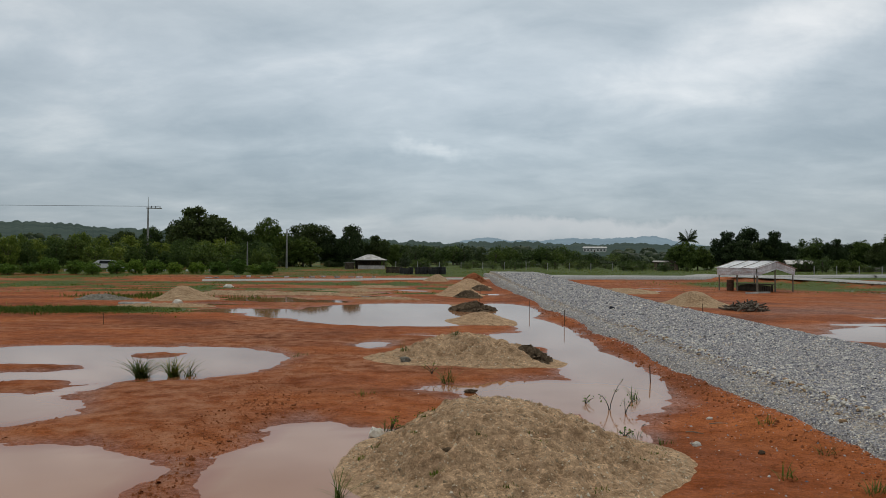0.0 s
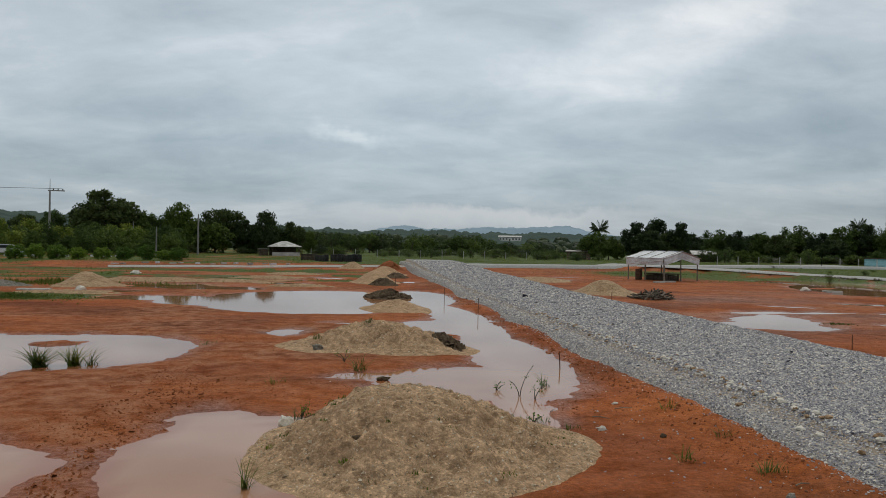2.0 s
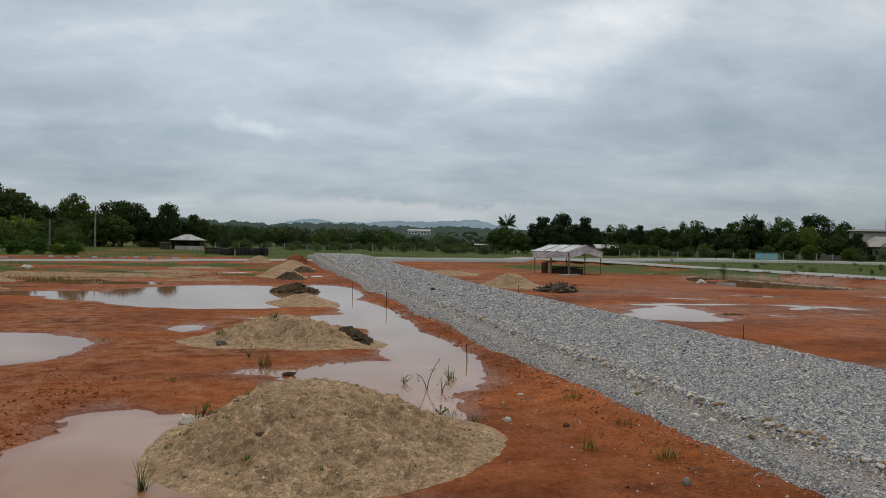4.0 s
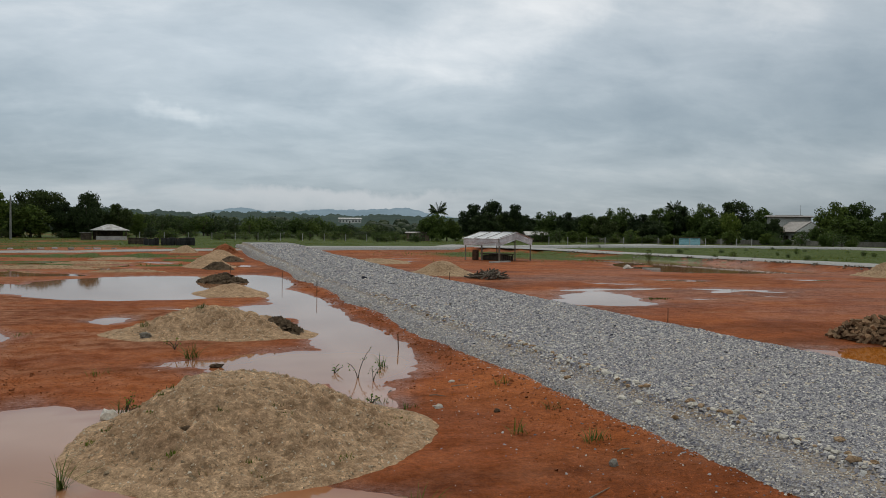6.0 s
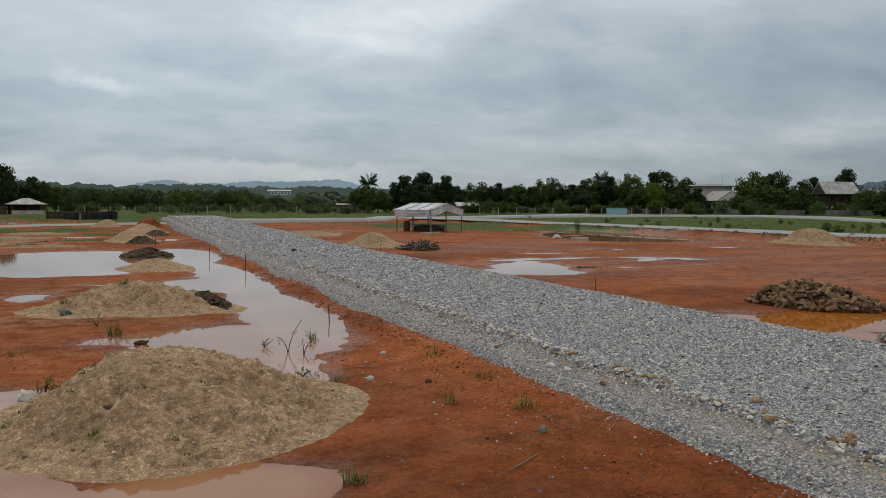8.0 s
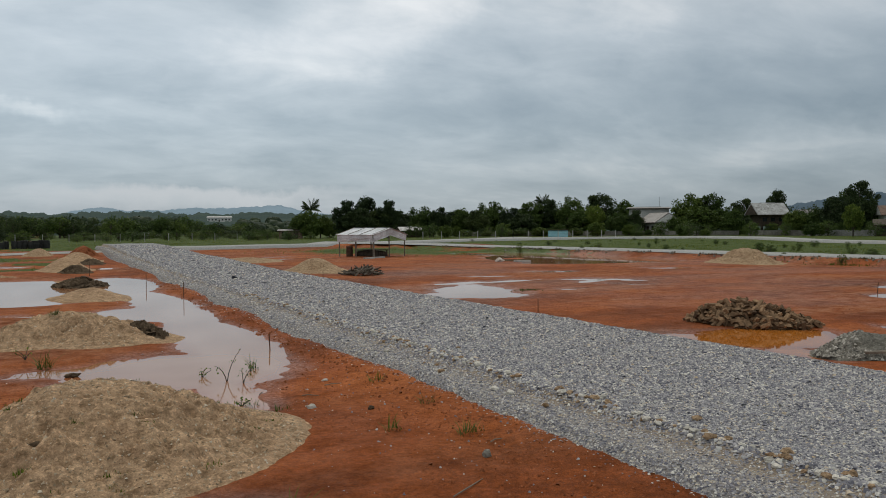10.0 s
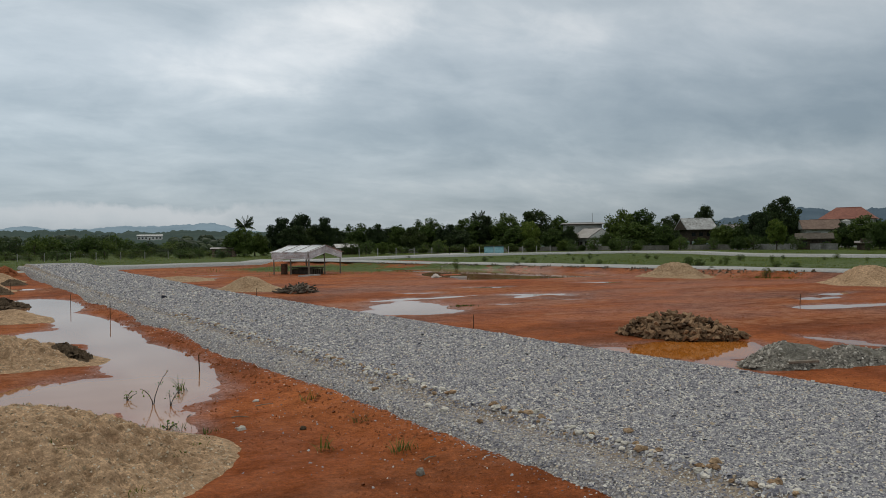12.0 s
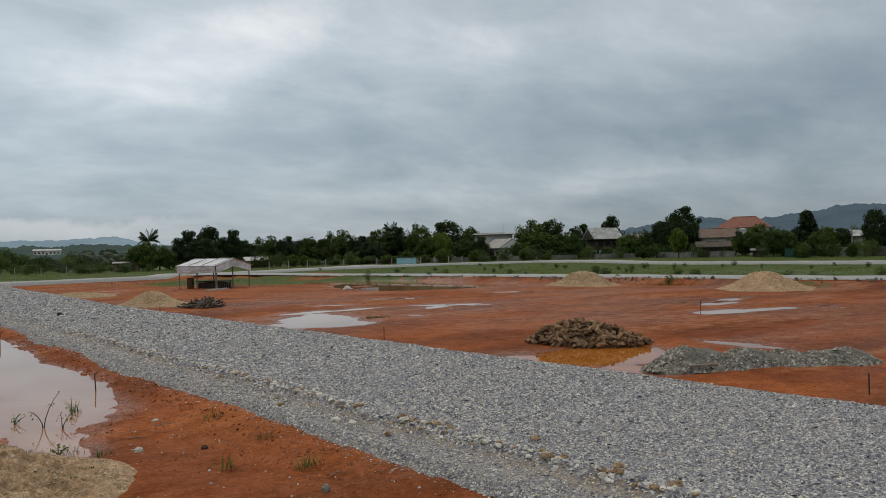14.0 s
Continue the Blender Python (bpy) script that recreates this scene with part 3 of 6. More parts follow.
def land(x, y):
    """The height of the bare ground."""
    gap, _ = shore(x, y)
    base = 0.05 + 0.035 * fbm(x / 3.0, y / 3.0, 3, 11) + 0.016 * fbm(x / 0.5, y / 0.5, 3, 12)
    clods = 0.5 + 0.5 * fbm(x / 1.3, y / 1.3, 2, 14)
    tongue = np.exp(-((x + 3.0 + 0.06 * (y - 9)) / 0.8) ** 2) * smooth(19, 12, y)
    ruts = np.exp(-((x + 3.9 + 0.14 * (y - 12)) / 0.16) ** 2) + np.exp(-((x + 2.3 + 0.14 * (y - 12)) / 0.16) ** 2)
    base = base - 0.025 * ruts * smooth(24, 16, y) * smooth(8, 11, y) + 0.03 * tongue
    base = base + (0.022 * clods + 0.045 * tongue) * np.abs(fbm(x / 0.16, y / 0.16, 3, 13))
    bank = np.exp(-((x - ROAD_L) / 0.55) ** 2) * (0.085 + 0.03 * fbm(x / 0.4, y / 0.4, 3, 15)) * smooth(80, 50, y)
    base = np.maximum(base, 0.012) + bank
    wet = np.where(gap > 0, np.minimum(gap * 0.085, base), np.maximum(gap * 0.11, -0.09) + 0.02 * np.minimum(base, 0.3) * np.exp(gap * 6))
    wet = wet + 0.020 * fbm(x / 0.33, y / 0.33, 4, 16) * np.exp(-(gap / 0.45) ** 2) * smooth(60, 30, y)
    out = smooth(2.0, 4.0, gap)
    h = wet * (1 - out) + base * out
    side = np.interp(y, [-10, 20, 44, 60, 74, 83, 90.5], [50, 48.2, 46.5, 45.6, 44.2, 40, 33])
    h = h + 0.38 * smooth(3.6, 1.9, np.abs(x - side)) * smooth(96, 90, y) * smooth(-60, -20, y)
    return h + 0.35 * smooth(74, 92, y) * smooth(-200, -20, x)


def graded(fine0, fine1, step, far0, far1, grow=1.045):
    """Even steps in the middle, growing towards both ends."""
    mid = list(np.arange(fine0, fine1, step))
    lo, s = [], step
    v = fine0
    while v > far0:
        s *= grow
        v -= s
        lo.append(v)
    hi, s, v = [], step, mid[-1]
    while v < far1:
        s *= grow
        v += s
        hi.append(v)
    return np.array(lo[::-1] + mid + hi)


def add_attribute(me, name, values):
    a = me.attributes.new(name, "FLOAT", "POINT")
    a.data.foreach_set("value", np.asarray(values, dtype=np.float32).ravel())


def grass_cover(x, y):
    n = fbm(x / 5.0, y / 3.0, 4, 31)
    g = smooth(88, 96, y + 0.12 * (x < 0) * -x) * np.where(x < 0, 0.72 + 0.7 * n, 1.0)
    g = np.maximum(g, smooth(48, 51, x) * smooth(-40, 10, y))
    g = np.maximum(g, smooth(0.0, 0.35, n) * smooth(50, 58, y) * (x < 1) * 0.9)
    g = np.maximum(g, np.exp(-((y - 74) / 4.5) ** 2) * (x < 3) * (0.75 + 0.4 * n))
    g = np.maximum(g, np.exp(-(((x + 15.5) / 5.5) ** 2 + ((y - 37.5) / 2.6) ** 2)) * 1.2)
    g = np.maximum(g, np.exp(-(((x - 38) / 9) ** 2 + ((y - 70) / 7) ** 2)) * (1.05 + 0.5 * n))
    g = np.maximum(g, smooth(46.5, 44.5, x) * smooth(40.5, 42.5, x) * (0.1 + 0.9 * n + 0.7 * smooth(58, 66, y)))
    g = np.maximum(g, np.exp(-(((x - 32) / 9) ** 2 + ((y - 79) / 6.5) ** 2)) * (1.15 + 0.5 * n))
    g = np.maximum(g, smooth(-24, -34, x) * (0.45 + 0.8 * n) * smooth(30, 45, y))
    g = np.maximum(g, smooth(-10, -60, y))
    return np.clip(g, 0, 1)


def build_ground():
    xs = graded(-9.0, 18.0, 0.085, -2500, 2500, 1.05)
    ys = graded(5.5, 30.0, 0.085, -1500, 3000, 1.05)
    x, y = np.meshgrid(xs, ys)
    z = land(x, y)
    me = mesh_np("ground", np.stack([x, y, z], -1).reshape(-1, 3), grid_faces(len(xs), len(ys)), SOIL, True)
    gap, _ = shore(x, y)
    damp = 0.55 * smooth(12.0, 13.0, x) * smooth(60, 40, y) * smooth(-0.4, 0.3, fbm(x / 7.0, y / 3.0, 4, 25))
    add_attribute(me, "wet", np.clip(smooth(0.65, 0.0, gap + 0.4 * fbm(x / 0.8, y / 0.8, 3, 21)) + damp, 0, 1))
    add_attribute(me, "grass", grass_cover(x, y))
    tracks = smooth(0.1, 0.45, fbm(x / 4.0, y / 1.1, 4, 24)) * (x > 12) * 0.9 + smooth(-0.1, 0.3, fbm(x / 6.0, y / 2.5, 4, 23)) * smooth(38, 50, y) * (x < 3) + np.exp(-((x + 4.6 + 0.10 * (y - 12)) / 1.5) ** 2) * 1.1 + smooth(0.05, 0.5, fbm(x / 5.0, y / 2.0, 4, 22)) * 0.8
    tracks = tracks + 0.35 * smooth(4.5, 3.0, x) * smooth(34, 24, y)
    tracks = tracks * (1 - 0.85 * smooth(0.8, 2.0, x) * smooth(6.0, 5.0, x) * smooth(34, 26, y))
    add_attribute(me, "pale", np.clip(tracks * smooth(0.0, 0.25, gap), 0, 1))
    tagged(new("ground", me), "flat red laterite building land, wet and rutted, grassy further off", "ground", kind="structure")


build_ground()


def shallowness(p):
    """How far the red bed shows through, most at the shore."""
    gap, _ = shore(p[:, 0], p[:, 1])
    return np.clip(smooth(-0.42, 0.0, gap + 0.10 * fbm(p[:, 0] / 0.7, p[:, 1] / 0.7, 2, 27)), 0, 1) * 0.85


def build_puddles():
    """Each puddle is a level sheet of water that the ground dips under."""
    step = 0.25
    gx, gy = np.meshgrid(np.arange(-26, 50, step), np.arange(4.5, 78, step))
    gap, which = shore(gx + step / 2, gy + step / 2)
    inside = gap < 0.5
    for i, key in enumerate(PUDDLES):
        cells = np.argwhere(inside & (which == i))
        if not len(cells):
            continue
        x0, y0 = gx[cells[:, 0], cells[:, 1]], gy[cells[:, 0], cells[:, 1]]
        corners = {}
        faces = []
        for a, b in zip(np.round(x0 / step).astype(int), np.round(y0 / step).astype(int)):
            faces.append([corners.setdefault(c, len(corners)) for c in ((a, b), (a + 1, b), (a + 1, b + 1), (a, b + 1))])
        verts = [(a * step, b * step, 0.0) for a, b in corners]
        me = mesh_np("puddle", verts, faces, WATER_ORANGE if key == "blocks" else WATER, True)
        add_attribute(me, "shallow", shallowness(np.array(verts)))
        tagged(new("puddle", me), "still orange puddle below a block pile" if key == "blocks" else "still muddy brown rainwater puddle lying in red soil", "puddle", "puddles on the site", "structure")


build_puddles()


# ---- roads ----
def road_height(x, y):
    """Across the road: a low shoulder, a ridge, and the gravel bed, falling at both sides."""
    wob = 0.035 * fbm(y / 1.1, x * 0, 3, 41)
    u = x + wob
    top = road_top(y)
    shoulder = smooth(ROAD_L - 0.12, ROAD_L + 0.35, u) * top * 0.80
    bed = smooth(5.95, 6.22, u) * top * 0.22
    ridge = 0.035 * np.exp(-((u - 6.22) / 0.14) ** 2)
    drop = smooth(12.0, 11.3, u + 0.25 * wob)
    ruts = 0.018 * np.cos((u - 8.7) * 2.1)
    return (shoulder + bed + ridge + ruts * bed * 3) * drop + 0.02 * fbm(x / 0.6, y / 0.6, 3, 42) * drop - 0.06 * (1 - drop) - 0.05 * smooth(ROAD_L, ROAD_L - 0.25, u)


def build_main_road():
    xs = np.linspace(ROAD_L - 0.3, 12.3, 90)
    ys = graded(3.0, 26.0, 0.14, -60, 99, 1.03)
    ys = ys[ys < 99]
    x, y = np.meshgrid(xs, ys)
    me = mesh_np("gravel_road", np.stack([x, y, road_height(x, y)], -1).reshape(-1, 3), grid_faces(len(xs), len(ys)), GRAVEL, True)
    tagged(new("road", me), "raised straight road bed of loose grey crushed stone", "road", kind="structure")


build_main_road()


def ribbon_road(points, width, lift, label, material=PALE_GRAVEL):
    """A raised gravel road along a line of points."""
    pts = [Vector((*p, 0)) for p in points]
    rows, profile = [], ((-0.55, -0.6), (-0.5, 0.85), (-0.25, 1.0), (0.25, 1.0), (0.5, 0.85), (0.55, -0.6))
    line = []
    for a, b in zip(pts, pts[1:]):
        n = max(2, int((b - a).length / 2.0))
        line += [a.lerp(b, i / n) for i in range(n)]
    line.append(pts[-1])
    for i, p in enumerate(line):
        d = (line[min(i + 2, len(line) - 1)] - line[max(i - 2, 0)]).normalized()
        side = Vector((d.y, -d.x, 0))
        g = float(land(np.array([p.x]), np.array([p.y]))[0])
        for s, h in profile:
            q = p + side * s * width * (1 + 0.06 * noise.noise(p * 0.3 + Vector((s, 0, 0))))
            rows.append((q.x, q.y, g + lift * h + 0.03 * noise.noise(q * 0.7)))
    me = mesh_np("road", rows, grid_faces(len(profile), len(line)), material, True)
    tagged(new("road", me), label, "road", kind="structure")


ribbon_road([(-23, 79.5), (0, 86), (5.4, 87.5)], 3.6, 0.07, "grey gravel cross road beyond the building land")
ribbon_road([(11.6, 89), (31, 93), (60, 112), (75, 123)], 5.0, 0.32, "grey gravel cross road running on to the side road")
ribbon_road([(33, 90.5), (40, 83), (44.2, 74), (45.6, 60), (46.5, 44), (48.2, 20), (50, -10)], 3.6, 0.07, "grey gravel side road beyond the red plots")
ribbon_road([(57, 109), (80, 112), (98, 103), (97, 80), (93, 40), (92, -10)], 4.5, 0.35, "pale gravel road in front of the houses")


# ---- loose crushed stone ----
def scatter_stones(name, xs, ys, zs, sizes, material, seed, flat=0.75):
    """Many small broken stones, each an uneven box, in one mesh."""
    rng = np.random.default_rng(seed)
    n = len(xs)
    cut = np.array([(-1, -1, -1), (1, -1, -1), (1, 1, -1), (-1, 1, -1), (-0.55, 0.1, 1), (0.5, -0.15, 1)]) * 0.5
    v = cut[None] * (1 + 0.6 * (rng.random((n, 6, 3)) - 0.5)) + 0.12 * (rng.random((n, 6, 3)) - 0.5)
    v *= sizes[:, None, None] * rng.uniform(0.75, 1.5, (n, 1, 3)) * np.array([1, 1, flat])
    a, b = rng.uniform(0, math.tau, n), rng.normal(0, 0.5, n)
    c, s = np.cos(b)[:, None], np.sin(b)[:, None]
    y1, z1 = v[..., 1] * c - v[..., 2] * s, v[..., 1] * s + v[..., 2] * c
    c, s = np.cos(a)[:, None], np.sin(a)[:, None]
    x2, y2 = v[..., 0] * c - y1 * s, v[..., 0] * s + y1 * c
    p = np.stack([x2 + xs[:, None], y2 + ys[:, None], z1 + zs[:, None]], -1).reshape(-1, 3)
    tris = np.array([(0, 1, 5), (0, 5, 4), (2, 3, 4), (2, 4, 5), (1, 2, 5), (3, 0, 4)])
    f = (tris[None] + (np.arange(n) * 6)[:, None, None]).reshape(-1, 3)
    return mesh_np(name, p, f, material)


def road_stones():
    rng = np.random.default_rng(3)
    px, py, ps = [], [], []
    for y0, y1, dens, size in ((2.6, 8.0, 2300, 0.020), (8.0, 14.0, 1400, 0.025), (14.0, 22.0, 760, 0.029), (22.0, 36.0, 320, 0.036), (36.0, 60.0, 90, 0.052), (60.0, 90.0, 36, 0.065)):
        n = int((y1 - y0) * 6.6 * dens)
        px.append(rng.uniform(ROAD_L - 0.08, 11.7, n))
        py.append(rng.uniform(y0, y1, n))
        ps.append(size * rng.lognormal(0, 0.28, n))
    x, y, s = np.concatenate(px), np.concatenate(py), np.concatenate(ps)
    keep = (x > 6.3) | (rng.random(len(x)) < 0.78 + 0.4 * fbm(x / 0.5, y / 0.8, 3, 44))
    x, y, s = x[keep], y[keep], s[keep]
    s = np.where(x < 6.0, s * 0.8, s)
    xe, ye = ROAD_L + 0.30 - np.abs(rng.normal(0, 0.16, 4200)), rng.uniform(4, 36, 4200)
    yr = 4 + 50 * rng.random(2600) ** 1.3
    xr = 6.2 - 0.035 * fbm(yr / 1.1, yr * 0, 3, 41) + rng.normal(0, 0.07, 2600)
    zs = np.concatenate([road_height(x, y), np.maximum(land(xe, ye), road_height(xe, ye)), road_height(xr, yr)])
    x, y, s = np.concatenate([x, xe, xr]), np.concatenate([y, ye, yr]), np.concatenate([s, rng.uniform(0.010, 0.026, 4200), rng.uniform(0.026, 0.055, 2600)])
    me = scatter_stones("crushed_stone", x, y, zs + s * 0.10, s, STONES, 4, 0.58)
    tagged(new("crushed_stone", me), "loose grey crushed stone covering the road bed", "gravel", kind="stuff")


road_stones()


def soil_crumbs():
    rng = np.random.default_rng(8)
    n = 44000
    x, y = rng.uniform(-9, 5.3, n), 5 + 18 * rng.random(n) ** 1.6
    keep = (shore(x, y)[0] > 0.06) & (fbm(x / 1.3, y / 1.3, 2, 14) + 0.9 * np.exp(-((x - 4.9) / 0.7) ** 2) + 0.6 * np.exp(-((x + 3.0) / 0.9) ** 2) > 0.12)
    x, y = x[keep], y[keep]
    xr, yr = rng.uniform(12, 21, 5000), rng.uniform(5, 26, 5000)
    keep = shore(xr, yr)[0] > 0.06
    x, y = np.concatenate([x, xr[keep]]), np.concatenate([y, yr[keep]])
    s = 0.0105 * rng.lognormal(0, 0.45, len(x)) * (1 + 0.9 * np.exp(-((x + 3.0) / 0.8) ** 2) * smooth(18, 12, y))
    xb, yb = rng.normal(4.85, 0.16, 500), rng.uniform(8, 42, 500)
    x, y, s = np.concatenate([x, xb]), np.concatenate([y, yb]), np.concatenate([s, rng.uniform(0.02, 0.055, 500)])
    me = scatter_stones("soil_crumbs", x, y, land(x, y) + s * 0.2, s, RED_CLOD, 9)
    tagged(new("soil_crumbs", me), "small red soil clods and grit strewn over the ground", "soil", kind="stuff")


soil_crumbs()


def pale_grit():
    """Small pale stones kicked off the road onto the red soil."""
    rng = np.random.default_rng(28)
    n = 1100
    x, y = 5.1 - np.abs(rng.normal(0, 1.5, n)), rng.uniform(6, 30, n)
    keep = shore(x, y)[0] > 0.08
    x, y = x[keep], y[keep]
    s = np.clip(0.011 * rng.lognormal(0, 0.5, len(x)), 0.006, 0.03)
    me = scatter_stones("pale_grit", x, y, land(x, y) + s * 0.2, s, STONES, 29)
    tagged(new("pale_grit", me), "small pale stones strewn over red soil", "gravel", kind="stuff")


pale_grit()


def bank_rubble():
    """Broken stone and dark clods along the foot of the side road."""
    rng = np.random.default_rng(18)
    n = 1500
    y = rng.uniform(14, 80, n)
    side = np.interp(y, [-10, 20, 44, 60, 74, 83], [50, 48.2, 46.5, 45.6, 44.2, 40])
    x = side - 1.9 - np.abs(rng.normal(0, 0.55, n))
    keep = fbm(x / 2.5, y / 2.5, 3, 19) > -0.15
    x, y = x[keep], y[keep]
    half = len(x) // 2
    s = np.clip(0.06 * rng.lognormal(0, 0.5, len(x)), 0.03, 0.16)
    for k, material, label in ((slice(0, half), CLOD, "dark clods along the foot of the side road"), (slice(half, None), GREY_SAND, "grey broken stone along the foot of the side road")):
        me = scatter_stones("bank_rubble", x[k], y[k], land(x[k], y[k]) + s[k] * 0.25, s[k], material, 20)
        tagged(new("bank_rubble", me), label, "rubble", kind="stuff")


bank_rubble()


# ---- heaps ----
def heap(name, cx, cy, rx, ry, h, material, label, category, seed=0, turn=0.0, power=1.0, lumps=0.05, rings=26, sides=64, group="", flat=0.0, lobes=1.0, apex=0.0, lip=0.0):
    """A tipped heap: a rounded, uneven cone that runs out into the ground."""
    r = np.linspace(0, 1.06, rings)[:, None]
    a = np.linspace(0, math.tau, sides, endpoint=False)[None]
    out = 1 + lobes * (0.10 * np.sin(a * 2 + seed) + 0.06 * np.sin(a * 3 + seed * 1.7)) + 0.03 * min(lobes, 1.0) * np.sin(a * 7 + seed * 2.3)
    out = out + 0.022 * fbm(np.cos(a) * 9 + seed, np.sin(a) * 9, 3, 64 + seed)
    u, v = r * out * np.cos(a) * rx, r * out * np.sin(a) * ry
    rr = np.clip((r - flat) / (1 - flat), 0, 1.1)
    prof = np.where(rr < 1, (0.5 + 0.5 * np.cos(np.clip(rr, 0, 1) * math.pi)) ** power, 0.0)
    c, s = math.cos(radians(turn)), math.sin(radians(turn))
    x, y = cx + u * c - v * s + apex * np.clip(1 - r, 0, 1), cy + u * s + v * c
    fall = np.clip((1.02 - r) * 5, 0, 1)
    z = h * prof + lumps * fall * (0.28 + 0.85 * np.clip(4 * prof * (1 - prof), 0, 1)) * (0.6 * fbm(x / 0.55, y / 0.55, 3, 60 + seed) + 0.75 * fbm(x / 0.17, y / 0.15, 3, 70 + seed) - 1.1 * np.abs(fbm(x / 0.24, y / 0.21, 3, 80 + seed)))
    z = z + np.clip(land(x, y), -0.005, 0.08) + 0.032 * smooth(1.0, 0.93, r) - 0.12 * smooth(0.985, 1.04, r)
    z = z - lip * np.exp(-((r - 0.88 - 0.02 * np.sin(a * 3)) / 0.017) ** 2) * smooth(0.3, 0.7, -np.sin(a - 0.35))
    verts = np.stack([x, y, z], -1).reshape(-1, 3)
    i = np.arange(rings * sides).reshape(rings, sides)
    j = np.roll(i, -1, axis=1)
    f = np.stack([i[:-1], i[1:], j[1:], j[:-1]], -1).reshape(-1, 4)
    ob = new(name, mesh_np(name, verts, f, material, True))
    if name == "soil_mound":
        rng = np.random.default_rng(500 + seed)
        q, b = np.sqrt(rng.random(170)) * 0.95, rng.uniform(0, math.tau, 170)
        px, py = cx + rx * q * np.cos(b), cy + ry * q * np.sin(b)
        pz = h * (0.5 + 0.5 * np.cos(q * math.pi)) ** power + 0.06
        bits = part_me("clod_rest", scatter_stones("clod_rest", px, py, pz, rng.uniform(0.06, 0.16, 170) * (0.6 + 0.4 * rx), material, 501 + seed), ob)
        bits["kind"] = "stuff"
    return tagged(ob, label, category, group)


SANDS = "sand heaps on the plots"
heap("sand_mound", 0.77, 10.1, 2.14, 2.5, 0.68, SAND, "large pale sand heap standing partly in a muddy puddle", "sand heap", 1, 0, 0.95, 0.125, 150, 360, SANDS, 0.07, 0.4, -0.36, 0.036)
heap("sand_mound", 0.55, 20.25, 2.25, 2.3, 0.56, SAND, "pale sand heap with weeds and dark clods", "sand heap", 2, 0, 0.95, 0.14, 60, 150, SANDS)
heap("sand_mound", 1.65, 32.3, 1.4, 2.2, 0.38, SAND, "small low sand heap at the water's edge", "sand heap", 3, 0, 0.9, 0.03, group=SANDS)
heap("sand_mound", 1.3, 54.3, 1.8, 2.6, 0.78, SAND, "sand heap beside the raised road", "sand heap", 4, 0, 1.1, 0.06, group=SANDS)
heap("sand_mound", 2.5, 69.5, 2.1, 2.6, 0.72, SAND, "far sand heap beside the raised road", "sand heap", 5, 0, 1.0, 0.08, group=SANDS)
heap("sand_mound", -0.2, 82.5, 1.8, 2.2, 0.75, SAND_WARM, "warm sand heap at the road crossing", "sand heap", 6, 0, 1.0, 0.08, group=SANDS)
heap("soil_mound", 3.4, 80.5, 1.7, 2.0, 0.95, RED_CLOD, "red soil heap at the road crossing", "soil heap", 7, 0, 1.0, 0.10, group="soil heaps")
heap("sand_mound", -14.7, 46.8, 1.75, 2.6, 0.72, SAND_WARM, "wide warm sand heap among grass", "sand heap", 8, 0, 1.1, 0.06, group=SANDS)
for row in ((-13.4, 40.4, 2.3, 2.0, 0.10, 21), (-12.6, 54.2, 3.8, 1.9, 0.20, 22), (-8.2, 53.4, 3.2, 1.6, 0.17, 23), (-6.2, 60.0, 2.8, 1.6, 0.18, 25), (-3.2, 48.4, 2.0, 1.2, 0.12, 28), (-5.0, 67.0, 2.6, 1.6, 0.18, 30)):
    heap("sand_spread", *row[:3], row[3] * 0.62, row[4] * 0.8, SAND_WARM, "low pale strip of spread sand between wet plots", "sand", row[5], 0, 0.7, 0.10, 14, 44, SANDS, 0.2)
heap("stone_dust_mound", -18.9, 46.0, 1.6, 1.4, 0.26, GREY_SAND, "small heap of grey stone dust among weeds", "gravel heap", 9, 0, 0.8, 0.10, group="gravel heaps")
heap("sand_mound", 14.0, 45.0, 2.0, 2.8, 0.72, SAND_WARM, "pointed warm sand heap on the red plot", "sand heap", 10, 0, 1.2, 0.04, group=SANDS)
heap("sand_mound", 14.0, 62.0, 3.0, 3.5, 0.26, SAND_WARM, "low spread of warm sand", "sand heap", 11, 0, 0.8, 0.06, group=SANDS)
heap("sand_mound", 41.2, 39.2, 2.7, 2.9, 0.95, SAND_WARM, "lumpy sand heap by the side road", "sand heap", 12, 0, 1.0, 0.22, group=SANDS)
heap("sand_mound", 41.4, 25.8, 2.9, 2.9, 0.95, SAND, "broad sand heap by the side road", "sand heap", 13, 0, 1.0, 0.16, group=SANDS)
heap("soil_mound", 2.05, 19.7, 0.6, 0.55, 0.34, CLOD, "dark clods lying on a sand heap", "soil heap", 14, 0, 0.7, 0.12, group="soil heaps")
heap("soil_mound", 1.55, 39.6, 1.15, 1.5, 0.34, CLOD, "dark soil and rubble heap in shallow water", "soil heap", 15, 0, 0.7, 0.14, group="soil heaps")
heap("soil_mound", 1.75, 51.2, 0.95, 1.2, 0.42, CLOD, "dark rubble heap in front of sand", "soil heap", 16, 0, 0.7, 0.14, group="soil heaps")
heap("soil_mound", 3.2, 63.5, 1.0, 1.5, 0.35, CLOD, "dark rubble heap by the road", "soil heap", 17, 0, 0.7, 0.14, group="soil heaps")


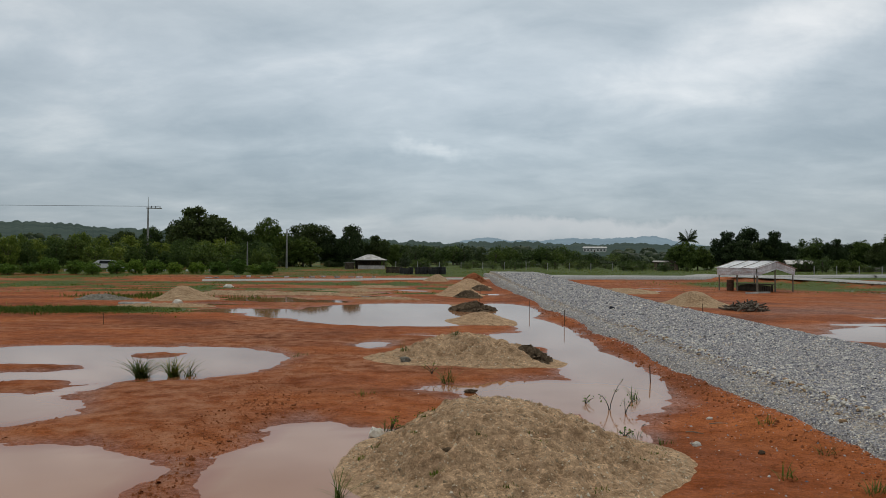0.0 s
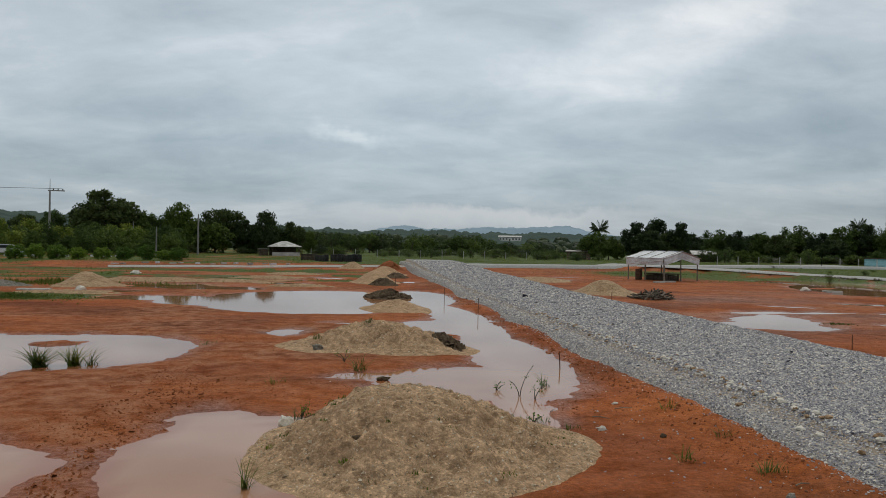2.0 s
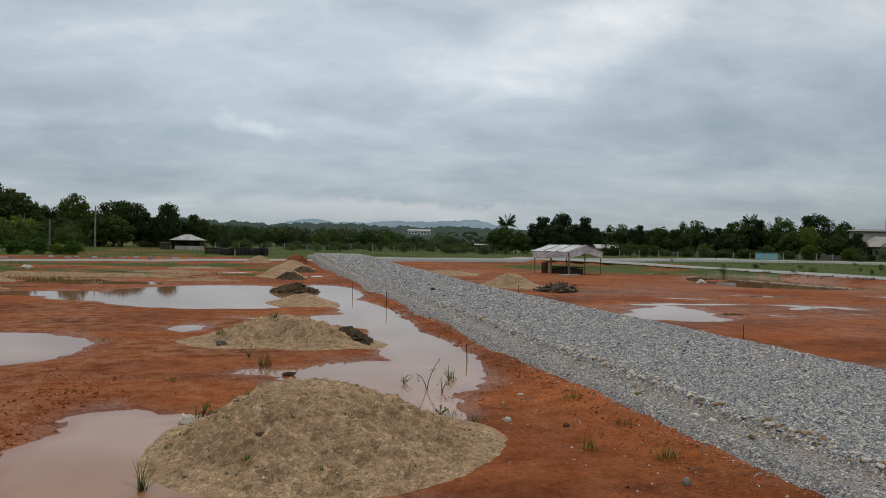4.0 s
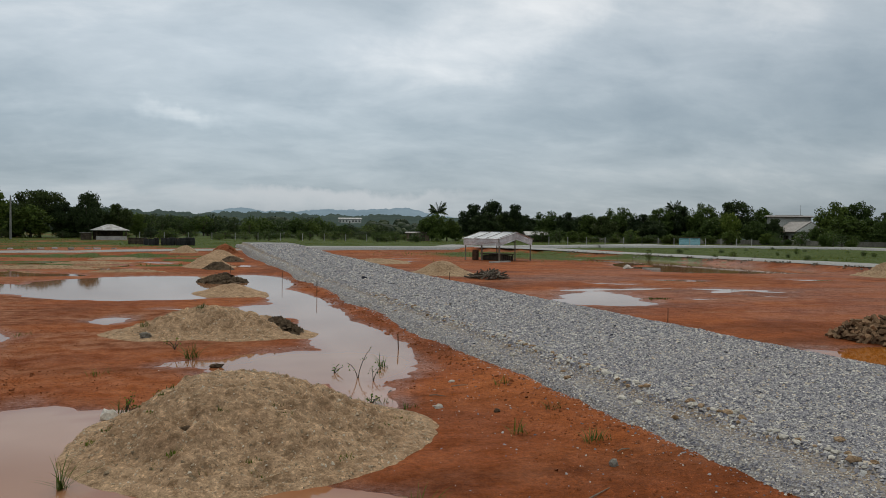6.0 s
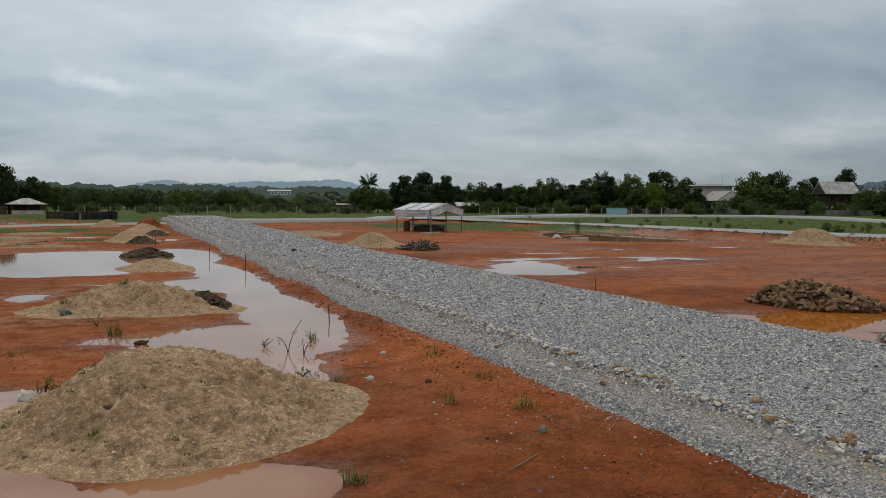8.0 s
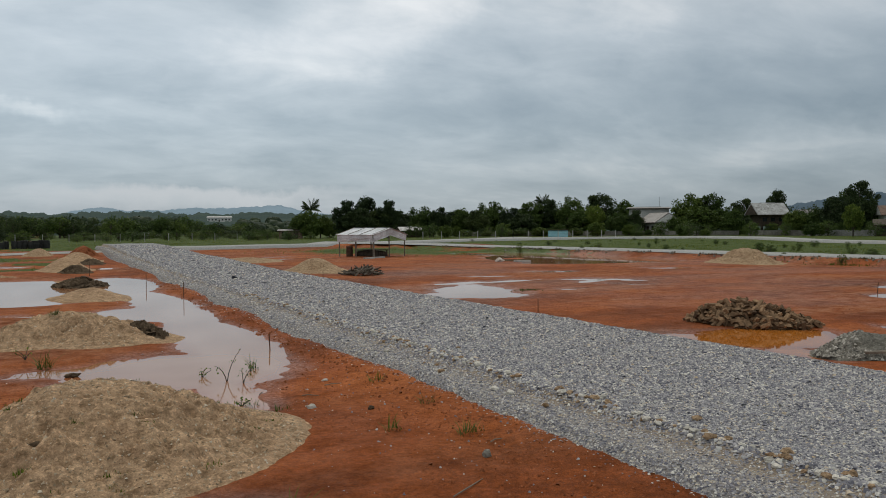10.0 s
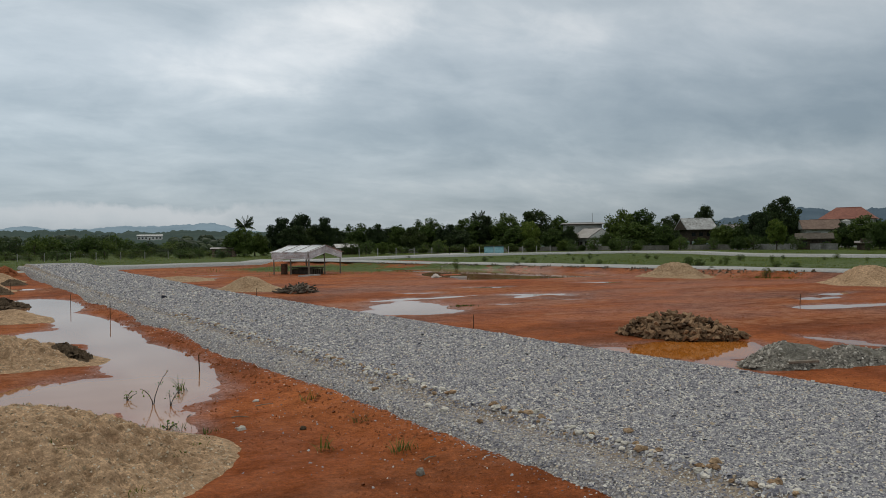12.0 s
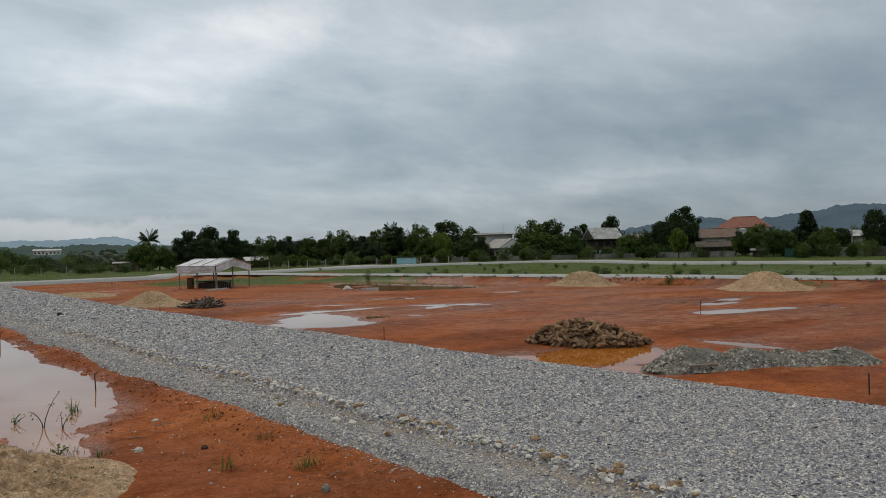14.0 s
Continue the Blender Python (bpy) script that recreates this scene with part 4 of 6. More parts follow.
def gravel_heap():
    base = thing("gravel_mound", Matrix(), "long low heap of grey crushed stone and dust", "gravel heap", "gravel heaps")
    lobes = ((14.15, 10.35, 1.2, 1.0, 0.40), (15.0, 9.85, 0.9, 0.8, 0.35), (15.7, 9.3, 0.8, 0.7, 0.29), (16.5, 8.75, 1.1, 0.7, 0.27))
    rng = np.random.default_rng(12)
    g = 0.06
    xs, ys = np.arange(12.8, 17.9, g), np.arange(7.7, 11.9, g)
    x, y = np.meshgrid(xs, ys)

    def height(x, y):
        z = np.zeros_like(x) - 0.10
        for cx, cy, a, b, h in lobes:
            e = ellipse_gap(x, y, (cx, cy, a, b, -45))
            r = np.clip(1 + e / min(a, b), 0, 1.0)
            z = np.maximum(z, h * (0.5 + 0.5 * np.cos(r * math.pi)) ** 0.85 - 0.10 * (r >= 1.0))
        return z + 0.09 * fbm(x / 0.45, y / 0.45, 3, 91) * (z > 0) + 0.03

    z = height(x, y)
    part_me("dust_core", mesh_np("dust_core", np.stack([x, y, z], -1).reshape(-1, 3), grid_faces(len(xs), len(ys)), GREY_SAND, True), base)
    n = 14000
    px, py = rng.uniform(12.9, 17.8, n), rng.uniform(7.8, 11.8, n)
    pz = height(px, py)
    keep = (pz > 0.05) & ((fbm(px / 0.6, py / 0.6, 2, 92) > -0.25) | (pz < 0.2))
    px, py, pz = px[keep], py[keep], pz[keep]
    s = 0.034 * rng.lognormal(0, 0.3, len(px))
    st = part_me("crushed_stone", scatter_stones("crushed_stone", px, py, pz + s * 0.1, s, DUSTY_STONES, 13), base)
    st["kind"] = "stuff"
    plank = thing("plank", pose(13.55, 9.75, 0.2, 4, -3, -35), "short weathered wooden plank lying on a gravel heap", "plank")
    part("board", box(bmesh.new(), -0.27, 0.27, -0.05, 0.05, -0.02, 0.02, bevel=0.006), GREY_WOOD, plank)


gravel_heap()


def block_mesh(seed):
    rng = random.Random(seed)
    bm = bmesh.new()
    box(bm, -0.5, 0.5, -0.5, 0.5, -0.5, 0.5, bevel=0.07)
    for v in bm.verts:
        v.co += Vector((rng.uniform(-0.07, 0.07), rng.uniform(-0.07, 0.07), rng.uniform(-0.07, 0.07)))
    me = bpy.data.meshes.new("block")
    bm.to_mesh(me)
    bm.free()
    me.materials.append(BLOCK)
    return me


def block_pile():
    """A tipped pile of broken blocks."""
    pile = thing("block_pile", pose(15.95, 15.0, 0.0, 0, 0, -52), "tipped pile of broken brown blocks beside an orange puddle", "stone pile")
    rng = random.Random(21)
    kinds = [block_mesh(s) for s in range(6)]
    count = 0
    while count < 290:
        u, v = rng.uniform(-1.7, 1.7), rng.uniform(-1.0, 1.0)
        r2 = (u / 1.62) ** 2 + (v / 0.95) ** 2
        if r2 > 1:
            continue
        crest = 0.52 * (1 - r2) ** 1.05 * (1.0 - 0.22 * u) + 0.06
        z = crest * (1 - 0.45 * rng.random() ** 2) + 0.02
        ob = part_me("block", rng.choice(kinds), pile)
        size = Vector((rng.uniform(0.13, 0.28), rng.uniform(0.06, 0.105), rng.uniform(0.05, 0.085)))
        ob.matrix_basis = pose(u, v, z, rng.gauss(0, 35), rng.gauss(0, 30), rng.uniform(0, 360)) @ Matrix.Diagonal((*size, 1))
        count += 1
    r2 = np.random.default_rng(22)
    a, q = r2.uniform(0, math.tau, 420), np.sqrt(r2.random(420)) * 0.97
    bx, by = 1.62 * q * np.cos(a), 0.95 * q * np.sin(a)
    bz = (0.52 * (1 - q * q) ** 1.05 * (1.0 - 0.22 * bx) + 0.05) * (1 - 0.35 * r2.random(420))
    rest = part_me("block_rest", scatter_stones("block_rest", bx, by, bz, r2.uniform(0.08, 0.14, 420), BLOCK, 23, 0.6), pile)
    rest["kind"] = "stuff"
    core = bmesh.new()
    bmesh.ops.create_icosphere(core, subdivisions=3, radius=1.0)
    for w in core.verts:
        w.co = Vector((w.co.x * 1.4, w.co.y * 0.8, max(w.co.z, -0.05) * 0.28))
        w.co += Vector((0, 0, 0.06 * noise.noise(w.co * 4)))
    part("rubble_core", core, BLOCK, pile)


block_pile()


def stick_pile(cx, cy, radius, height, count, seed, label):
    rng = random.Random(seed)
    pile = thing("stick_pile", pose(cx, cy, 0.0), label, "wood pile", "wood piles")
    for _ in range(count):
        a, r = rng.uniform(0, math.tau), radius * math.sqrt(rng.random())
        z = 0.08 + height * (1 - (r / radius) ** 1.4) * rng.uniform(0.55, 1.0)
        length = rng.uniform(0.4, 0.9)
        bm = bmesh.new()
        t = rng.uniform(0.025, 0.055)
        tube(bm, [(-length / 2, 0, 0), (0, rng.uniform(-.04, .04), rng.uniform(-.03, .03)), (length / 2, 0, 0)], [t, t * 1.1, t * 0.7], 5)
        ob = part("stick", bm, GREY_WOOD if rng.random() < 0.55 else DARK_WOOD, pile)
        ob.matrix_basis = pose(r * math.cos(a), r * math.sin(a), z, 0, rng.gauss(0, 16), rng.uniform(0, 360))


stick_pile(15.1, 40.3, 0.95, 0.5, 90, 31, "heap of cut grey branches and sticks on red soil")


# ---- hills and far woods ----
def ridge(name, line, d, depth, material, label, seed, rough=0.0):
    """A hill range: a real slope rising to an uneven skyline; line gives azimuth and height angle."""
    az = np.array([p[0] for p in line], dtype=float)
    el = np.array([p[1] for p in line], dtype=float)
    a = np.arange(az[0], az[-1], 0.06)
    e = np.interp(a, az, el)
    top = 2.5 + d * np.tan(np.radians(e)) + rough * fbm(a * 2.2, a * 0 + seed, 5, seed) + 0.45 * rough * fbm(a * 8.3, a * 0 + seed, 3, seed + 9)
    rows, steps = [], 14
    for i in range(steps + 5):
        u = i / steps
        dist = d - depth + depth * u
        h = np.where(u <= 1, smooth(0, 1, u * 0.93 + 0.02) / smooth(0, 1, 0.95), 1 - (u - 1) * 2.2)
        z = top * h * (1 + 0.10 * (1 - abs(2 * u - 1)) * fbm(a * 0.9 + 3 * u, a * 0 + i * 0.5, 4, seed + 3))
        rows.append(np.stack([dist * np.sin(np.radians(a)), dist * np.cos(np.radians(a)), z], -1))
    v = np.array(rows)
    me = mesh_np(name, v.reshape(-1, 3), grid_faces(len(a), len(rows)), material, True)
    tagged(new(name, me), label, "hill", kind="structure")


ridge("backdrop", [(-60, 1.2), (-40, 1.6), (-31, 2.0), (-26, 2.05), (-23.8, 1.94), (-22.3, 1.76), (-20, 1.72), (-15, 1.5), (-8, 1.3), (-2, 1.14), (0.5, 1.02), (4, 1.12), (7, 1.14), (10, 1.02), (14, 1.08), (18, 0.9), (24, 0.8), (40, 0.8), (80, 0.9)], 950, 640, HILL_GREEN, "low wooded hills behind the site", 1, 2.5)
ridge("backdrop", [(-6, 0.8), (0.5, 0.9), (2.4, 1.36), (3.6, 1.42), (5, 1.24), (7, 1.24), (9.2, 1.45), (11.5, 1.40), (13, 1.52), (15, 1.60), (16.3, 1.25), (18.5, 0.9), (22, 0.6)], 3600, 900, HILL_BLUE, "far mountains coloured pale blue for haze, under low cloud", 2, 5.0)
ridge("backdrop", [(44, 0.9), (48, 1.1), (50, 1.43), (52.5, 1.8), (54.3, 1.95), (55.4, 1.87), (56.5, 1.55), (57.7, 1.69), (59.7, 1.96), (61, 2.03), (62.3, 2.33), (63.6, 2.43), (65, 2.36), (68, 2.5), (75, 2.0), (90, 1.0)], 2800, 900, HILL_RIGHT, "mountains behind the village, coloured dark blue for haze", 3, 5.0)


def ground_at(x, y):
    return float(land(np.array([float(x)]), np.array([float(y)]))[0])


def leaf_quads(centres, sizes, rng):
    """Small leaf sprays: each a bent quad of its own, turned at random."""
    n = len(centres)
    nrm = rng.normal(size=(n, 3)) + np.array([0, 0, 0.5])
    nrm /= np.linalg.norm(nrm, axis=1)[:, None]
    ref = rng.normal(size=(n, 3))
    a = np.cross(nrm, ref)
    a /= np.linalg.norm(a, axis=1)[:, None]
    b = np.cross(nrm, a)
    s = sizes[:, None]
    v = np.stack([centres - a * s - b * s * 0.5, centres + a * s - b * s * 0.5 + nrm * s * 0.2, centres + b * s * 1.1], 1)
    return v.reshape(-1, 3), np.arange(n * 3).reshape(-1, 3)


def far_woods():
    rng = np.random.default_rng(41)
    pts, sizes = [], []
    bm = bmesh.new()
    bmesh.ops.create_icosphere(bm, subdivisions=2, radius=1.0)
    ball = np.array([w.co[:] for w in bm.verts])
    ball_faces = [[w.index for w in q.verts] for q in bm.faces]
    bm.free()
    domes = []
    for _ in range(2300):
        az, d = rng.uniform(-34, 30), rng.uniform(330, 930)
        u = (d - 310) / 640
        if rng.random() < 0.15 or u > 0.40 or (9.3 < az < 12.2 and d < 600):
            continue
        e = np.interp(az, [-34, -24, -20, -8, 0, 4, 10, 18, 30], [2.0, 1.94, 1.72, 1.3, 1.0, 1.1, 1.0, 0.9, 0.8])
        z = (2.5 + 950 * math.tan(radians(e))) * float(smooth(0, 1, u * 0.93 + 0.02)) + 1.0
        k = 16
        r = rng.uniform(2.0, 4.0)
        c = rng.normal(size=(k, 3))
        c = c / np.linalg.norm(c, axis=1)[:, None] * np.array([r, r, r * 0.8])
        x, y = polar(az, d)
        centre = np.array([x, y, z + r * 0.15])
        pts.append(c + centre)
        sizes.append(rng.uniform(0.35, 0.75, k) * r / 3)
        domes.append(ball * rng.uniform(0.78, 1.18, (len(ball), 1)) * np.array([r, r, r * 0.8]) + centre)
    v, f = leaf_quads(np.concatenate(pts), np.concatenate(sizes), rng)
    v, f = [tuple(p) for p in v], [tuple(q) for q in f]
    for dome in domes:
        f += [tuple(len(v) + i for i in q) for q in ball_faces]
        v += [tuple(p) for p in dome]
    tagged(new("far_woods", mesh_np("far_woods", v, f, LEAF_HAZY)), "dense far woods covering the low hills", "woods", kind="stuff")


far_woods()


# ---- trees ----
def crown_mesh(seed, shape, material, leaves=2600, leaf=0.06):
    """A crown of leaf sprays in clumps, for a tree 2 high and 2 wide."""
    rng = np.random.default_rng(seed)
    clumps = []
    while len(clumps) < 84:
        p = rng.uniform(-1, 1, 3)
        if shape == "round":
            c = np.array([p[0] * 0.85, p[1] * 0.85, 1.12 + p[2] * 0.8])
            ok = (p ** 2).sum() < 1
        elif shape == "flat":
            c = np.array([p[0] * 0.95, p[1] * 0.95, 1.35 + p[2] * 0.5])
            ok = (p[:2] ** 2).sum() < 1 and (p ** 2).sum() < 1.3
        elif shape == "cone":
            h = rng.random()
            c = np.array([p[0] * 0.75 * (1.05 - h), p[1] * 0.75 * (1.05 - h), 0.3 + 1.65 * h])
            ok = True
        elif shape == "ragged":
            c = np.array([p[0] * 0.8, p[1] * 0.8, 1.05 + p[2] * 0.9])
            ok = (p ** 2).sum() < 1 and rng.random() < 0.35 + 0.65 * abs(math.sin(3 * p[0] + 4 * p[2] + seed))
        else:
            c = np.array([p[0] * 0.85, p[1] * 0.85, 0.95 + p[2] * 0.95])
            ok = (p ** 2).sum() < 1
        if ok:
            clumps.append(c)
    clumps = np.array(clumps)
    rad = rng.uniform(0.16, 0.32, len(clumps))
    who = rng.integers(0, len(clumps), leaves)
    d = rng.normal(size=(leaves, 3))
    d /= np.linalg.norm(d, axis=1)[:, None]
    c = clumps[who] + d * (rad[who] * rng.uniform(0.2, 1.0, leaves) ** 0.6)[:, None] * np.array([1, 1, 0.8])
    top = c[:, 2].max()
    c[:, 2] = np.where(c[:, 2] > 0, c[:, 2] * 1.97 / top, c[:, 2])
    v, f = leaf_quads(c, rng.uniform(0.55, 1.3, leaves) * leaf, rng)
    return mesh_np("crown", v, f, material), clumps * np.array([1, 1, 1.97 / top])


def make_tree(seed, shape, material, label, leaves=2600, name="tree", category="tree"):
    rng = random.Random(seed)
    ob = thing(name, pose(0, 0, -50), label, category)
    me, clumps = crown_mesh(seed, shape, material, leaves, 0.045 if leaves > 7000 else 0.06)
    bm = bmesh.new()
    tube(bm, [(0, 0, -0.03), (0.01, 0, 0.35), (0.02, 0.01, 0.8), (0, 0.02, 1.5)], [0.075, 0.055, 0.045, 0.015], 6)
    for c in clumps[:: 12]:
        z0 = min(0.35 + 0.3 * rng.random(), c[2] * 0.8)
        mid = Vector((c[0] * 0.45, c[1] * 0.45, (z0 + c[2]) / 2))
        tube(bm, [(0.005, 0.005, z0), mid, tuple(c)], [0.032, 0.022, 0.008], 5)
    part("trunk", bm, BARK, ob)
    part_me("crown", me, ob)
    return ob


MODELS = {
    "dark": make_tree(101, "round", LEAF_DARK, "dense dark green broadleaf tree in full leaf", 8600),
    "dark2": make_tree(102, "ragged", LEAF_DARK, "tall dark broadleaf tree with an uneven crown", 8200),
    "green": make_tree(103, "round", LEAF, "full green broadleaf tree at the edge of the site", 8000),
    "green2": make_tree(104, "ragged", LEAF, "green broadleaf tree with gaps in its crown", 7800),
    "green3": make_tree(105, "low", LEAF, "low spreading green tree with dense leaves", 5400),
    "flat": make_tree(106, "flat", LEAF_DARK, "tall dark tree with a flat top", 8200),
    "yellow": make_tree(107, "ragged", LEAF_YELLOW, "tall yellowish green tree with dense leaves", 7600),
    "light": make_tree(108, "round", LEAF_YELLOW, "small olive green tree before the houses", 4500),
    "cone": make_tree(109, "cone", LEAF_DARK, "narrow dark conifer above the houses", 4500),
    "fruit": make_tree(110, "low", LEAF_YELLOW, "low yellow-green fruit tree in an orchard", 3000),
    "fruit2": make_tree(111, "ragged", LEAF, "dark green fruit tree in an orchard", 2200),
    "far": make_tree(114, "round", LEAF, "green tree in the far woods", 1500),
    "far2": make_tree(115, "low", LEAF_DARK, "dark tree in the far woods", 1500),
    "bush": make_tree(112, "low", LEAF_LIGHT, "bright green leafy bush before the orchard", 4200, "bush", "bush"),
    "shrub": make_tree(113, "low", LEAF, "dark green leafy shrub", 1000, "shrub", "shrub"),
}
spins = random.Random(5)


def plant(model, az, d, half, top, group="trees round the site"):
    """A copy of a tree at an azimuth and distance, with its half width and top as angles."""
    x, y = polar(az, d)
    g = ground_at(x, y)
    h = 2.5 + d * math.tan(radians(top)) - g
    w = 2 * d * math.tan(radians(half))
    src = MODELS[model]
    ob = copy_thing(src, Matrix.Translation((x, y, g - 0.03)) @ Matrix.Rotation(spins.uniform(0, 6.28), 4, "Z") @ Matrix.Diagonal((w / 2, w / 2, h / 2, 1)))
    ob["group"] = group


for row in (("dark", -16.3, 172, 2.2, 3.42), ("dark2", -17.3, 178, 1.6, 2.6), ("dark", -15.2, 176, 1.7, 2.7), ("green2", -19.4, 180, 1.0, 2.0), ("green", -14.3, 174, 1.3, 2.25), ("green2", -13.6, 176, 0.9, 1.95), ("dark2", -20.9, 182, 1.1, 1.7), ("green", -10.6, 174, 0.8, 1.75), ("dark", -7.5, 175, 0.9, 1.7), ("yellow", -11.75, 168, 1.3, 2.72), ("green", -12.6, 176, 0.9, 1.9),
            ("flat", -8.9, 178, 1.35, 2.35), ("green3", -9.4, 172, 1.3, 1.4), ("dark2", -6.1, 172, 1.05, 2.38), ("green", -5.6, 176, 1.2, 1.7), ("dark", -4.3, 176, 1.0, 1.62), ("green2", -3.2, 182, 0.7, 1.05), ("green3", -7.4, 176, 1.2, 1.3), ("dark", -10.3, 180, 1.2, 1.5), ("green", -22, 185, 1.4, 0.8), ("green2", -25.5, 185, 1.5, 0.9), ("green3", -28.5, 180, 1.6, 1.2), ("dark", -31, 180, 1.6, 1.4)):
    plant(*row)
for row in (("dark", 19.35, 172, 1.05, 2.02), ("dark2", 20.8, 174, 1.1, 2.30), ("dark", 22.25, 170, 0.9, 2.03), ("dark", 20.3, 168, 1.3, 1.45), ("dark2", 21.7, 170, 1.2, 1.35), ("green3", 16.3, 172, 0.9, 1.0), ("green", 17.6, 173, 0.8, 1.05), ("green3", 16.9, 170, 0.9, 1.32), ("green3", 18.2, 182, 0.6, 0.6)):
    plant(*row)
for row in (("green", 24.6, 200, 1.2, 1.56), ("dark", 25.9, 196, 0.8, 1.5), ("green2", 27.5, 200, 1.0, 1.40), ("dark", 28.5, 194, 1.0, 1.25), ("green", 29.4, 203, 1.3, 1.87), ("dark", 30.9, 196, 1.0, 1.4), ("green2", 32.2, 200, 1.2, 1.85), ("dark", 33.4, 202, 1.1, 1.98),
            ("green", 34.9, 200, 1.2, 2.18), ("dark2", 36.9, 205, 1.4, 2.36), ("green3", 38.6, 215, 0.9, 1.84), ("green3", 35.8, 192, 1.2, 1.2), ("yellow", 36.6, 190, 0.8, 1.5), ("green", 38.1, 190, 0.9, 1.0), ("dark", 31.6, 192, 1.1, 1.0), ("dark2", 26.8, 205, 1.1, 1.2),
            ("green", 42.8, 200, 1.2, 2.28), ("green2", 44.2, 200, 1.15, 2.24), ("green3", 43.6, 188, 1.4, 1.3), ("green", 45.1, 196, 0.8, 1.3), ("dark", 46.3, 208, 1.1, 1.83), ("dark2", 48.3, 208, 0.8, 2.40), ("green3", 49.6, 192, 1.0, 0.95), ("green", 41.6, 196, 0.6, 0.9), ("green3", 45.6, 184, 0.8, 1.1), ("dark", 39.3, 190, 0.7, 1.15), ("green3", 41.9, 186, 0.5, 0.6),
            ("dark2", 51.7, 182, 1.2, 1.9), ("dark", 53.1, 186, 1.2, 2.83), ("green", 52.2, 188, 1.1, 2.2), ("light", 52.7, 158, 0.72, 1.36), ("green3", 50.7, 185, 0.8, 1.1), ("green", 57.9, 168, 1.2, 1.5), ("green3", 59.2, 166, 1.0, 0.95), ("cone", 60.6, 172, 1.35, 2.23),
            ("green2", 61.7, 174, 0.9, 1.15), ("dark", 62.6, 176, 0.8, 1.0), ("dark2", 64.5, 168, 1.0, 2.16), ("green", 66.3, 168, 1.2, 1.8), ("dark", 68.6, 172, 1.3, 2.2), ("green3", 56.9, 172, 0.6, 0.8), ("green3", 54.0, 174, 0.6, 0.35), ("green", 56.1, 172, 0.55, 0.55), ("green", 49.3, 186, 0.8, 1.0), ("dark", 46.0, 188, 0.8, 0.8), ("green2", 58.6, 164, 0.9, 1.0), ("dark", 56.5, 178, 0.5, 1.0), ("green", 61.2, 166, 0.8, 0.8), ("green3", 39.0, 188, 0.5, 0.35), ("green", 41.9, 188, 0.6, 0.7), ("dark2", 23.0, 192, 0.9, 1.3), ("dark", 40.6, 214, 1.2, 1.2)):
    plant(*row)

woods = random.Random(17)
for _ in range(44):
    plant(woods.choice(("far", "far2")), woods.uniform(-3.0, 10), woods.uniform(232, 275), woods.uniform(0.5, 0.95), woods.uniform(0.55, 1.02), "far trees behind the fields")
for _ in range(26):
    plant(woods.choice(("shrub", "far", "far2")), woods.uniform(8.5, 17), woods.uniform(215, 290), woods.uniform(0.4, 0.9), woods.uniform(-0.05, 0.5), "far trees behind the fields")
for _ in range(64):
    plant("shrub", woods.uniform(-2, 17), woods.uniform(150, 205), woods.uniform(0.3, 0.85), woods.uniform(-0.45, 0.12), "shrubs in the far field")
for _ in range(56):
    plant(woods.choice(("far", "far2", "far2")), woods.uniform(22.5, 67), woods.uniform(210, 235), woods.uniform(0.6, 1.0), woods.uniform(0.7, 1.35), "trees behind the village")
for _ in range(24):
    plant(woods.choice(("shrub", "far2")), woods.uniform(-13, -1), woods.uniform(163, 186), woods.uniform(0.4, 0.8), woods.uniform(-0.35, 0.2), "shrubs below the tall trees")
for _ in range(110):
    az = woods.uniform(23, 68)
    plant(woods.choice(("shrub", "green3", "shrub")), az, woods.uniform(168, 186) - max(0, az - 46) * 1.2, woods.uniform(0.3, 0.7), woods.uniform(-0.25, 0.35), "shrubs along the village wall")
for r in range(4):
    for i in range(16):
        az = -31.5 + i * 1.27 + woods.uniform(-0.25, 0.25) + 0.4 * (r % 2)
        plant(woods.choice(("fruit", "fruit2", "fruit2", "green3")), az, 126 + r * 10 + woods.uniform(-3, 3), woods.uniform(0.7, 1.1), 0.62 + 0.13 * r + (0.3 if az < -19.5 else 0.0) + woods.uniform(-0.45, 0.35), "orchard trees")
for i in range(17):
    az = -31.5 + i * 1.25 + woods.uniform(-0.3, 0.3)
    plant("bush", az, 99 + woods.uniform(-2, 2), woods.uniform(0.5, 0.8), -0.24 + woods.uniform(-0.3, 0.15), "bushes before the orchard")
for row in ((44.6, 62, 0.5), (45.5, 40, 0.35), (49.5, 66, 0.7), (51, 58, 0.6), (49.8, 45, 0.8), (50.6, 37, 0.6), (51, 30, 0.55), (50.5, 28, 0.5), (53, 25, 0.7), (54, 50, 0.8), (41, 67, 0.6), (43, 33.5, 0.5)):
    d, az = math.hypot(row[0], row[1]), math.degrees(math.atan2(row[0], row[1]))
    plant("shrub", az, d, math.degrees(math.atan(row[2] * 0.7 / d)), math.degrees(math.atan((row[2] - 2.2) / d)), "weeds along the side road")
for _ in range(46):
    x, y = woods.uniform(50.5, 88), woods.uniform(22, 100)
    d, az, high = math.hypot(x, y), math.degrees(math.atan2(x, y)), woods.uniform(0.2, 0.55)
    plant("shrub", az, d, math.degrees(math.atan(high * woods.uniform(0.7, 1.3) / d)), math.degrees(math.atan((high - 2.2) / d)), "weeds between the roads")
for ob in MODELS.values():
    for o in (*ob.children_recursive, ob):
        bpy.data.objects.remove(o)


